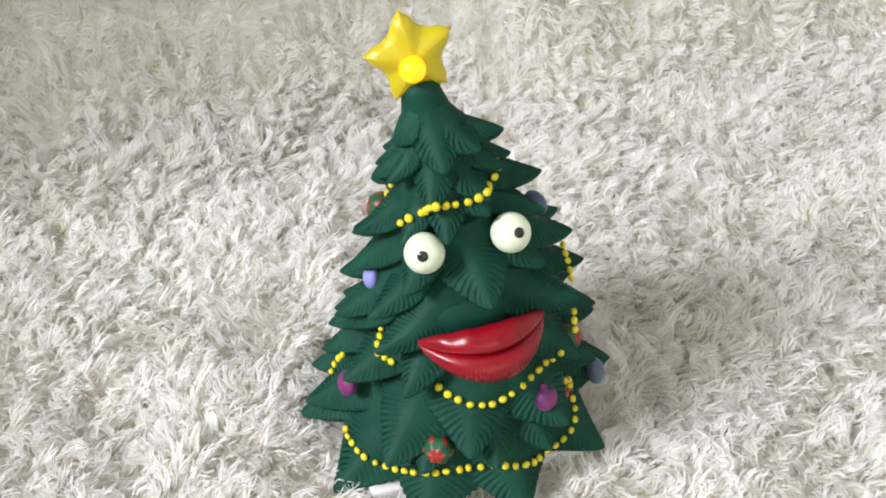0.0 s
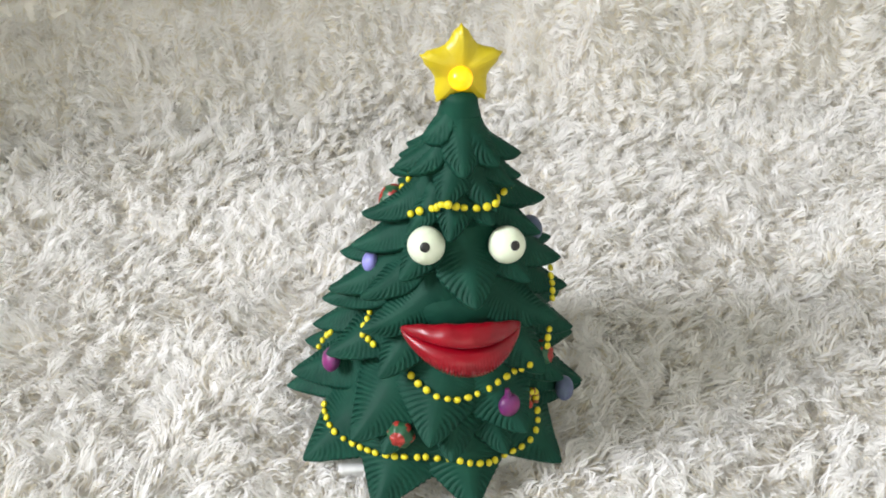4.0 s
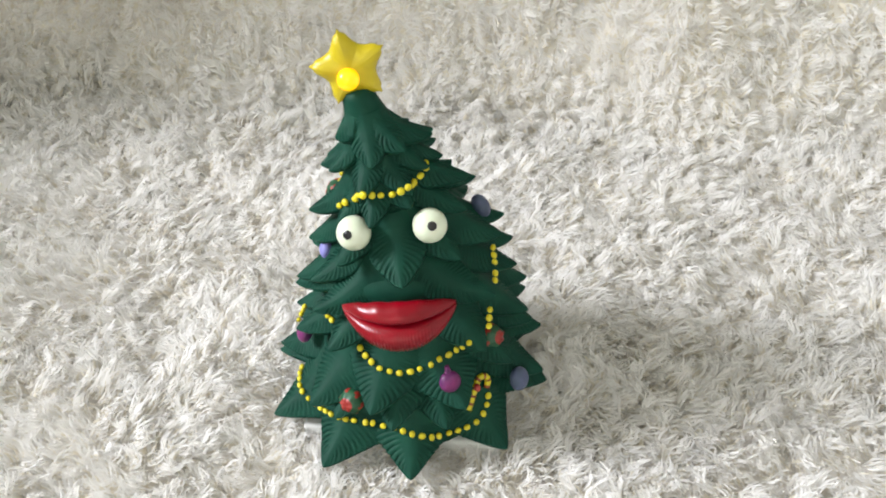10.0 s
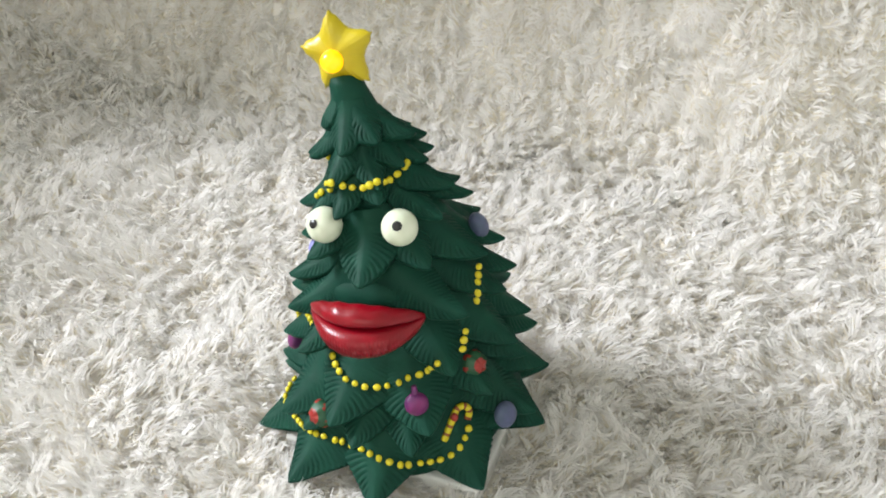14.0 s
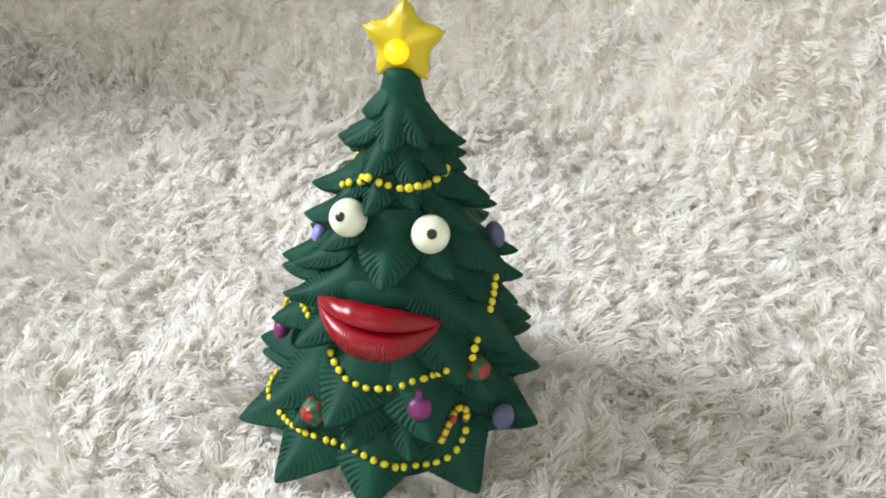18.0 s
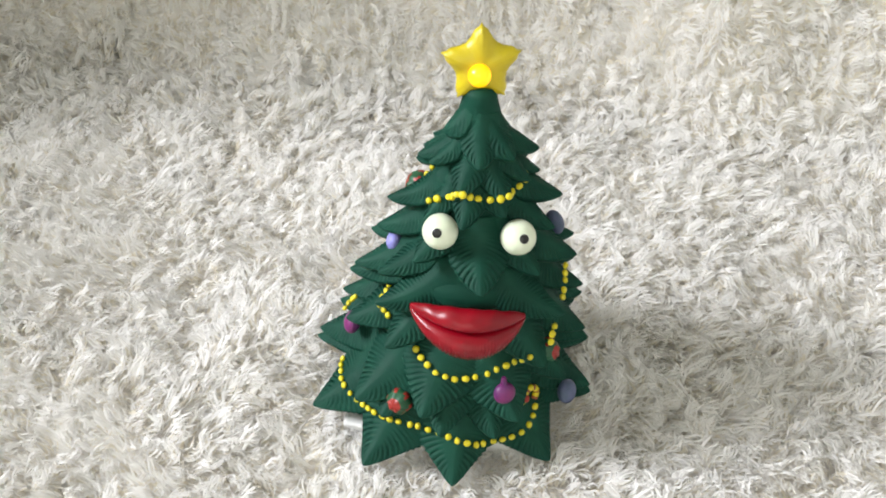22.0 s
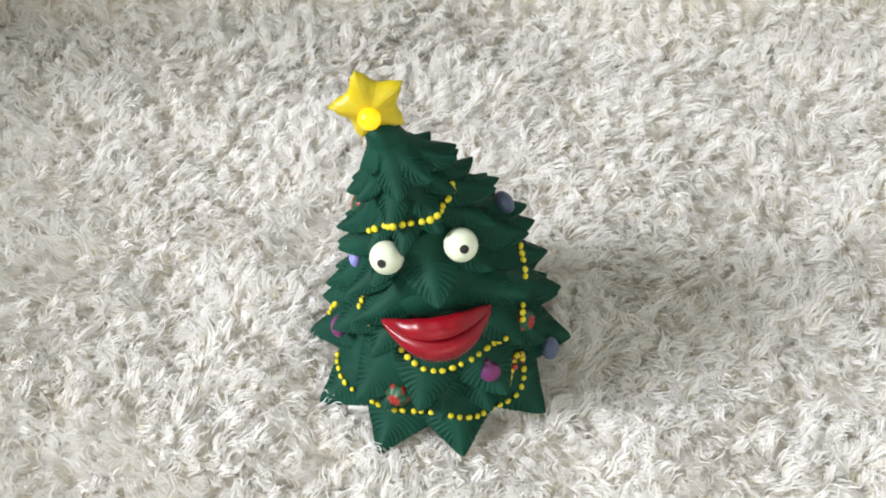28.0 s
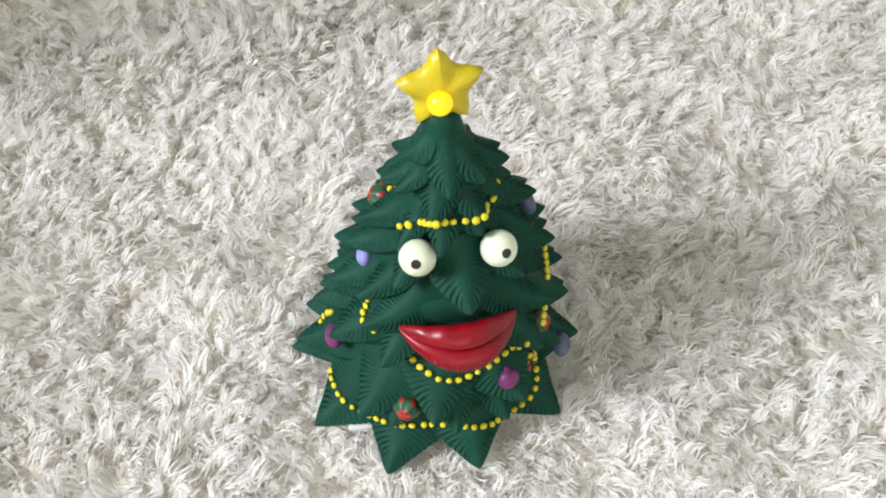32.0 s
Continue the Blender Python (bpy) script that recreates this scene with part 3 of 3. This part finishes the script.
tier_of(0.064, 0.058, 0.086,
        (-43, 60, -36, 84, 11, 0, 0.22), (39, 56, 34, 84, 13, 0, 0.22), (-76, 51, -66, 78, 14, 1, 0.33), (76, 52, 70, 80, 13, 1, 0.33), (-102, 44, -98, 80, 14, 2, 0.33),
        (102, 50, 102, 80, 14, 1, 0.33), (134, 50, 134, 80, 14, 1, 0.33), (168, 50, 168, 80, 14, 1, 0.33), (-160, 50, -160, 80, 14, 1, 0.33), (-130, 50, -130, 80, 14, 1, 0.33))
tier_of(0.088, 0.08, 0.104,
        (-57, 76, -16, 100, 10.5, 2, 0.22), (52, 76, 16, 100, 11, 2, 0.22), (80, 73, 72, 98, 11, 2, 0.33), (-94, 67, -80, 94, 12, 5, 0.33), (-64, 87, -50, 102, 8, 1, 0.28),
        (-108, 62, -104, 96, 12, 2, 0.33), (106, 70, 106, 97, 13, 2, 0.33), (140, 70, 140, 97, 13, 2, 0.33), (174, 70, 174, 97, 13, 2, 0.33), (-150, 70, -150, 97, 13, 2, 0.33))
tier_of(0.106, 0.098, 0.124,
        (2, 97, 2, 117, 12.5, 2, 0.08), (-43, 101, -34, 120, 9, -2, 0.19), (42, 96, 34, 118, 9.5, -2, 0.19), (-88, 77, -72, 110, 12, 5, 0.33), (78, 90, 66, 114, 12, 2.5, 0.3),
        (-112, 80, -104, 112, 12, 3, 0.33), (104, 84, 104, 112, 12, 3, 0.33), (138, 86, 138, 112, 12, 2, 0.33), (172, 86, 172, 112, 12, 2, 0.33), (-150, 86, -150, 112, 12, 2, 0.33))
tier_of(0.126, 0.116, 0.14,
        (-14, 120, -8, 137, 7.5, -1, 0.2), (22, 122, 18, 138, 8, -4, 0.15), (-90, 113, -64, 135, 8, 1.5, 0.28), (-92, 97, -70, 124, 10, 1, 0.28), (-46, 118, -38, 134, 6, -2, 0.22),
        (80, 119, 66, 136, 9, 3.5, 0.28), (60, 111, 50, 130, 8, 0, 0.28), (-114, 102, -108, 126, 8.5, 0, 0.33), (106, 106, 102, 128, 8.5, 0, 0.33), (136, 105, 136, 126, 9, 0, 0.33),
        (168, 105, 168, 126, 9, 0, 0.33), (-152, 105, -152, 126, 9, 0, 0.33))
tier_of(0.142, 0.132, 0.152,
        (-22, 131, -12, 146, 7, 0, 0.17), (25, 128, 15, 146, 7, -1, 0.17), (-62, 138, -46, 149, 5, 0, 0.25), (-84, 136.5, -70, 148, 6.5, 1, 0.22), (54, 132, 44, 148, 6, -1, 0.25),
        (-116, 125, -110, 139, 5.5, -2, 0.25), (84, 128, 78, 145, 6, -2, 0.25), (120, 126, 120, 142, 6, -2, 0.25), (158, 126, 158, 142, 6, -2, 0.25), (-158, 126, -158, 142, 6, -2, 0.25))
tier_of(0.157, 0.1445, 0.1655,
        (37, 143, 26, 156, 7, 1, 0.08), (-4, 142, 0, 157, 7.5, 1, 0.08), (-78, 148, -52, 158, 6.5, -2.5, 0.12), (78, 140, 64, 152, 6.5, 2.8, 0.17), (-100, 137, -90, 146, 4.5, -1, 0.22),
        (108, 134, 104, 150, 6.5, 0, 0.22), (146, 134, 146, 149, 6, -1, 0.25), (-168, 134, -168, 149, 6, -1, 0.25), (-134, 134, -132, 149, 5.5, -1, 0.25))

FOOT_TOP = 0.1766


def sway(h, row):
    """Where the slice of the toy at height h goes: the turn grows evenly from the foot to the top, and the axis bends with it."""
    foot, top, shift = Vector(row[0:3]) * radians(1), Vector(row[3:6]) * radians(1), Vector(row[6:9]) * 0.001

    def turn(share):
        w = foot + (top - foot) * share
        return Matrix.Rotation(w.length, 3, w.normalized()) if w.length > 1e-7 else Matrix.Identity(3)

    share = h / FOOT_TOP
    axis = Vector((0, 0, 0))
    for k in range(8):
        axis += turn(share * (k + 0.5) / 8).col[2] * (h / 8)
    return Matrix.Translation(shift + axis) @ turn(share).to_4x4()


def core_mesh(z0, z1, h):
    """The solid body behind a tier's branches."""
    seg, steps, verts, faces = 40, 8, [], []
    for j in range(steps + 1):
        z = z0 + (z1 - z0) * j / steps
        for i in range(seg):
            a = 2 * math.pi * i / seg
            r = core_radius(z) * (1 + 0.012 * math.sin(5 * a + z * 90))
            verts.append(Vector((axis_x(z) + r * math.sin(a), -r * math.cos(a), z - h)))
    for j in range(steps):
        for i in range(seg):
            a, b = j * seg + i, j * seg + (i + 1) % seg
            faces.append((a, b, b + seg, a + seg))
    faces.append(tuple(range(seg))[::-1])
    faces.append(tuple(range(steps * seg, steps * seg + seg)))
    return mesh_from("branch_tier", verts, faces, GREEN)


def build_tree():
    from mathutils.bvhtree import BVHTree
    tree = tagged(new("toy_christmas_tree"), "green rubber Christmas tree toy with white eyes and red lips", "toy tree")
    movers, skin_v, skin_f, owner = [], [], [], []
    tiers = []
    for h, z0, z1, branches in TIERS:
        tier = part("branch_tier", core_mesh(z0, z1, h), tree)
        tiers.append((h, tier))
        movers.append((tier, h, Matrix.Identity(4)))
        for pt, zt, pr, zr, half, out, pointed in branches:
            verts, faces = branch_mesh(pt, zt / 1000, pr, zr / 1000, half / 1000, out / 1000, pointed)
            base = len(skin_v)
            skin_v += verts
            skin_f += [tuple(i + base for i in f) for f in faces]
            owner += [len(tiers) - 1] * len(faces)
            part("branch", mesh_from("branch", [v - Vector((0, 0, h)) for v in verts], faces, GREEN), tier)
    skin = BVHTree.FromPolygons(skin_v, skin_f)

    def touch(phi, z):
        """The outermost place of the toy's skin at an angle and a height, and the tier that it belongs to."""
        a = radians(phi)
        level = Vector((-math.sin(a), math.cos(a), 0))
        way = (level * 0.80 + Vector((0, 0, -0.60))).normalized()
        start = on_tree(phi, z, tip_radius(z) - 0.004) - way * 0.15
        hit, nrm, face, _ = skin.ray_cast(start, way)
        if hit is None:
            return on_tree(phi, z, core_radius(z)), -level, min(range(len(tiers)), key=lambda k: abs(tiers[k][0] - z))
        return hit, (-level - way).normalized(), owner[face]

    return tree, tiers, movers, touch


def lip_mesh(upper, h):
    """One lip of the smiling mouth: a full roll that tapers to the raised corners; the upper one has a bow and hangs over the lower, which has fine upright creases."""
    n, m, verts, faces = 110, 20, [], []
    for i in range(n + 1):
        s = -1 + 2 * i / n
        full = max(0.0, 1 - s * s) ** 0.75 if upper else max(0.0, 1 - abs(s) ** 2.4) ** 0.75
        x = 0.0042 + 0.0238 * s
        y = -0.0335 - 0.0112 * (1 - s * s)
        seam = 0.0800 - 0.0020 * s + 0.0030 * (1 - s * s)
        bow = 1 + 0.05 * math.exp(-(((abs(s) - 0.2) / 0.12) ** 2)) - 0.03 * math.exp(-((s / 0.10) ** 2)) + 0.06 * math.sin(s * 17 + 1.0)
        high = (0.0028 * bow if upper else 0.0054) * full + 0.0005
        deep = (0.0036 if upper else 0.0066) * full + 0.0006
        mid = seam + (high * 0.92 if upper else -high * 0.96 - 0.0016 * full)
        for k in range(m):
            a = 2 * math.pi * k / m
            low = 0.5 - 0.5 * math.sin(a)
            crease = 1.0 if upper else 1 + 0.16 * low * math.sin(s * 120 + 1.7 * math.sin(s * 9)) * full
            lean = 0.0020 * full * math.sin(a) if upper else -0.0022 * full
            verts.append(Vector((x, y - deep * crease * math.cos(a) + lean, mid + high * math.sin(a) - h)))
    for i in range(n):
        for k in range(m):
            a, b = i * m + k, i * m + (k + 1) % m
            faces.append((a, b, b + m, a + m))
    faces.append(tuple(range(m))[::-1])
    faces.append(tuple(range(n * m, n * m + m)))
    return mesh_from("lip", verts, faces, LIP_RED)


def star_mesh():
    """A puffy five-pointed star with rounded points, upright in the xz plane."""
    rings, seg, verts, faces = 12, 120, [], []
    beta = math.pi / 5

    def outline(a):
        far, near = 0.0186, 0.0089
        t = a % (2 * beta)
        t = min(t, 2 * beta - t)
        r = far * near * math.sin(beta) / (near * math.sin(beta - t) + far * math.sin(t))
        return r - 0.0030 * math.exp(-((t / 0.12) ** 2)) + 0.0010 * math.exp(-(((beta - t) / 0.20) ** 2))

    for side in (-1, 1):
        for j in range(rings + 1):
            f = math.sin(0.5 * math.pi * j / rings)
            for i in range(seg):
                a = 2 * math.pi * i / seg
                r = outline(a) * f
                puff = 0.0050 * (1 - f**2.6) ** 0.5 * (1 - 0.10 * f * (1 - math.cos(5 * a)) / 2)
                verts.append(Vector((r * math.sin(a), side * puff, r * math.cos(a))))
    per = (rings + 1) * seg
    for side in (0, 1):
        for j in range(rings):
            for i in range(seg):
                a, b = side * per + j * seg + i, side * per + j * seg + (i + 1) % seg
                faces.append((a, b, b + seg, a + seg) if side == 0 else (a, a + seg, b + seg, b))
    return mesh_from("star", verts, faces, STAR_YELLOW)


def cap_mesh(name, r, depth, mat, seg=20):
    """A round dab of paint: a shallow dome that bulges to -y."""
    verts, faces = [Vector((0, -depth, 0))], []
    rings = 4
    for j in range(1, rings + 1):
        f = j / rings
        for i in range(seg):
            a = 2 * math.pi * i / seg
            verts.append(Vector((r * f * math.cos(a), -depth * (1 - f * f), r * f * math.sin(a))))
    for i in range(seg):
        faces.append((0, 1 + (i + 1) % seg, 1 + i))
    for j in range(rings - 1):
        for i in range(seg):
            a, b = 1 + j * seg + i, 1 + j * seg + (i + 1) % seg
            faces.append((a, b, b + seg, a + seg))
    return mesh_from(name, verts, faces, mat)


def facing(place, way):
    """A pose at place whose -y axis points along way and whose z axis points up."""
    y = -way.normalized()
    z = Vector((0, 0, 1))
    x = y.cross(z).normalized()
    z = x.cross(y)
    m = Matrix((x, y, z)).transposed().to_4x4()
    m.translation = place
    return m


tree, tiers, movers, touch = build_tree()


def settle(ob, m, k):
    """Lay an ornament, posed in the toy's space, onto the tier k."""
    h, tier = tiers[k]
    ob.parent = tier
    ob.matrix_basis = Matrix.Translation((0, 0, -h)) @ m


def ride(name, me, m, h, label=""):
    """A part of the toy that moves on its own, posed in the toy's space at rest."""
    ob = part(name, me, tree, label)
    movers.append((ob, h, Matrix.Translation((0, 0, -h)) @ m))
    return ob


# the face
ride("upper_lip", lip_mesh(True, 0.081), Matrix.Translation((0, 0, 0.081)), 0.081, "glossy red upper lip")
ride("lower_lip", lip_mesh(False, 0.081), Matrix.Translation((0, 0, 0.081)), 0.081, "full glossy red lower lip with creases")
EYE_R = 0.0071
ride("muzzle", ball_mesh("muzzle", 1.0, GREEN, (0.0240, 0.0150, 0.0125), 36), Matrix.Translation((0.0042, -0.0182, 0.0815)), 0.083, "smooth green muzzle round the lips")
for px, py, pz, aside in ((-0.0102, -0.0292, 0.1183, -0.20), (0.0232, -0.0296, 0.1157, 0.22)):
    way = Vector((aside, -0.80, 0.56)).normalized()
    centre = Vector((px, py, pz)) - way * (EYE_R - 0.0008)
    eye = ride("eye", ball_mesh("eye", EYE_R, EYE_WHITE, (1, 1, 1.02), 32), Matrix.Translation(centre), 0.117, "bulging ivory white eyeball")
    pupil = part("pupil", cap_mesh("pupil", 0.0019, 0.0005, BLACK), eye, "small black painted pupil")
    pupil.matrix_basis = facing(way * (EYE_R - 0.0001), way)

# the star and its bulb
STAR_H = 0.168
star = ride("star", star_mesh(), pose(0.0063, 0.0020, 0.1733, -9), STAR_H, "puffy bright yellow star")
bulb = part("bulb", ball_mesh("bulb", 0.0043, BULB, (1, 1, 1), 28), star, "glowing amber bulb")
bulb.matrix_basis = Matrix.Translation((-0.0012, -0.0058, -0.0022))

# the bead garlands: angle and height at the bends of each string, and the count of beads
BEAD = ball_mesh("bead", 0.00145, BEAD_YELLOW, (1, 1, 1), 12)
rnd = random.Random(4)


def garland(count, *bends, free=False):
    """A string of painted beads, evenly spaced, that bridges the deep gaps between branches. free: it hangs on the branch tips instead."""
    dense, owner = [], []
    for q in np.linspace(0, len(bends) - 1, 120):
        phi = float(np.interp(q, range(len(bends)), [b[0] for b in bends]))
        z = float(np.interp(q, range(len(bends)), [b[1] for b in bends])) / 1000
        place, way, k = touch(phi, z)
        if free:
            place = on_tree(phi, z, tip_radius(z) - 0.003)
        dense.append((*place, *way))
        owner.append(k)
    dense = np.array(dense)
    smooth = np.stack([np.convolve(np.pad(c, 4, mode="edge"), np.ones(9) / 9, mode="valid") for c in dense.T], 1)
    run = np.concatenate([[0], np.cumsum(np.linalg.norm(np.diff(smooth[:, :3], axis=0), axis=1))])
    for d in np.linspace(0, run[-1], count):
        i = int(np.argmin(np.abs(run - d)))
        place, way = Vector(smooth[i, :3]), Vector(smooth[i, 3:]).normalized()
        way = (way + Vector((0, 0, 0.25))).normalized()
        bead = part("bead", BEAD, tiers[owner[i]][1])
        jitter = Vector((rnd.uniform(-1, 1), 0, rnd.uniform(-1, 1))) * 0.0003
        settle(bead, facing(place + way * 0.0013 + jitter, way) @ Matrix.Diagonal((rnd.uniform(0.85, 1.2), 0.8, rnd.uniform(0.85, 1.15), 1)), owner[i])


garland(16, (-54, 123), (-43, 126), (-31, 128.5), (-18, 130), (-6, 129.5), (2, 129), (13, 128), (24, 128.5), (38, 128.5), (54, 130), (68, 131))
garland(3, (-95, 133), (-99, 128), (-104, 124))
garland(14, (-33, 60), (-27, 58.5), (-19, 55.5), (-10, 53.5), (-4, 53), (4, 53.5), (12, 55), (21, 57), (29, 58), (34, 60))
garland(6, (-74, 74), (-72, 68), (-68, 65), (-60, 64.5))
garland(4, (-88, 51), (-92, 46), (-92, 39), free=True)
garland(29, (-80, 20), (-70, 20), (-61, 19.5), (-51, 20), (-41, 22), (-28, 25), (-16, 26.5), (-3, 26), (7, 23), (15, 20), (24, 20.5), (35, 20.5), (43, 25), (48, 30))
garland(5, (75, 85), (69, 80.5), (64, 75.5), free=True)
garland(3, (51, 68), (49, 65), (47, 62), free=True)


def bauble(phi, z, r, mat, label, neck=False, proud=None):
    """proud: how far its middle stands out from the branch tips, where it hangs free."""
    place, way, k = touch(phi, z)
    if proud is not None:
        place = on_tree(phi, z, tip_radius(z) + proud)
    ob = part("bauble", ball_mesh("bauble", r, mat, (1, 0.7, 1), 22), tiers[k][1], label)
    if neck:
        bm = bmesh.new()
        bm.from_mesh(ob.data)
        bmesh.ops.create_cone(bm, segments=10, radius1=r * 0.34, radius2=r * 0.2, depth=r * 0.8, cap_ends=True, matrix=Matrix.Translation((0, 0, r * 1.2)))
        bm.to_mesh(ob.data)
        bm.free()
    settle(ob, facing(place + way * r * 0.15, way), k)


bauble(22, 0.046, 0.0049, PURPLE, "magenta painted bauble", True)
bauble(-81, 0.0415, 0.0054, PURPLE, "magenta painted bauble", True, -0.006)
bauble(63, 0.0268, 0.0056, BLUE, "slate blue painted bauble", proud=-0.005)
bauble(104, 0.092, 0.0056, BLUE, "slate blue painted bauble")
bauble(-86, 0.0925, 0.0043, LILAC, "lilac painted bauble")


def gift(phi, z, r, proud=None):
    """A round sweet in red and green wrapping."""
    place, way, k = touch(phi, z)
    if proud is not None:
        place = on_tree(phi, z, tip_radius(z) + proud)
    bm = bmesh.new()
    bmesh.ops.create_uvsphere(bm, u_segments=24, v_segments=12, radius=r)
    for f in bm.faces:
        f.smooth = True
        c = f.calc_center_median()
        a = math.atan2(c.y, c.x)
        f.material_index = 0 if math.cos(6 * a + 1.3 * c.z / r) > 0.35 and c.z < 0.45 * r or c.z > 0.8 * r else 1
    for v in bm.verts:
        a = math.atan2(v.co.y, v.co.x)
        v.co *= 1 + 0.07 * math.cos(6 * a) + (0.12 if v.co.z > 0.8 * r else 0)
        v.co.z *= 0.75
    me = bpy.data.meshes.new("gift")
    bm.to_mesh(me)
    bm.free()
    me.materials.append(GIFT_RED)
    me.materials.append(GIFT_GREEN)
    ob = part("gift", me, tiers[k][1], "round red and green wrapped sweet")
    settle(ob, facing(place + way * r * 0.1, way) @ pose(0, 0, 0, 90, 0, 0), k)


gift(-29, 0.0352, 0.0058)
gift(57, 0.049, 0.0056, -0.010)
gift(-109, 0.116, 0.0058)


def candy_cane(phi, z):
    place, way, k = touch(phi, z)
    path = [(0.0, -0.0092 + 0.0012 * i) for i in range(11)]
    path += [(0.0032 - 0.0032 * math.cos(a), 0.0040 + 0.0032 * math.sin(a)) for a in np.linspace(0.2, 3.3, 10)]
    path += [(0.0066, 0.0022)]
    m, verts, faces, mats = 10, [], [], []
    for i, (x, zz) in enumerate(path):
        q0, q1 = path[max(i - 1, 0)], path[min(i + 1, len(path) - 1)]
        t = Vector((q1[0] - q0[0], 0, q1[1] - q0[1])).normalized()
        s = Vector((0, 1, 0)).cross(t)
        for j in range(m):
            a = 2 * math.pi * j / m
            verts.append(Vector((x, 0, zz)) + s * 0.0015 * math.cos(a) + Vector((0, 1, 0)) * 0.0015 * math.sin(a))
    for i in range(len(path) - 1):
        for j in range(m):
            a, b = i * m + j, i * m + (j + 1) % m
            faces.append((a, b, b + m, a + m))
            mats.append(1 if i % 3 == 2 else 0)
    faces += [tuple(range(m))[::-1], tuple(range((len(path) - 1) * m, len(path) * m))]
    me = mesh_from("candy_cane", verts, faces, BEAD_YELLOW)
    me.materials.append(CANE_BROWN)
    me.polygons.foreach_set("material_index", mats + [0, 0])
    ob = part("candy_cane", me, tiers[k][1], "yellow candy cane with brown stripes and a red bow")
    settle(ob, facing(place + way * 0.0006, way) @ pose(0, 0, 0, 0, 36, 0), k)
    bow = ball_mesh("bow", 0.0016, GIFT_RED, (1.0, 0.9, 1.2), 12)
    b = part("bow", bow, tiers[k][1], "small red ribbon bow")
    settle(b, facing(place + way * 0.002, way) @ Matrix.Translation((0.0006, -0.0008, 0.0020)), k)


candy_cane(40, 0.0355)

# the flat plastic stand under the toy
stand = part("stand", box_mesh("stand", -0.048, 0.046, -0.048, 0.045, -0.012, 0.0008, PLASTIC, 0.002), tree, "flat white plastic stand")
stand.matrix_basis = pose(0.003, 0.0087, 0, 0, 0, -5)

build_pile(throw)


# ---- what moves ----
def rows_between():
    """The sway at quarter seconds, on a smooth curve through the rows."""
    out = []
    n = len(SWAY)
    for i in range(n - 1):
        p0, p1, p2, p3 = (np.array(SWAY[min(max(j, 0), n - 1)]) for j in (i - 1, i, i + 1, i + 2))
        out.append(p1)
        for s in (0.5,):
            mid = 0.5 * (2 * p1 + (p2 - p0) * s + (2 * p0 - 5 * p1 + 4 * p2 - p3) * s * s + (3 * p1 - p0 - 3 * p2 + p3) * s**3)
            mid[0] = p1[0] + (p2[0] - p1[0]) * s
            out.append(mid)
    out.append(np.array(SWAY[-1]))
    return out


def motions():
    rows = rows_between()
    for ob, h, rest in movers:
        walk(ob, [(float(r[0]), sway(h, r[1:].tolist()) @ rest) for r in rows])


motions()
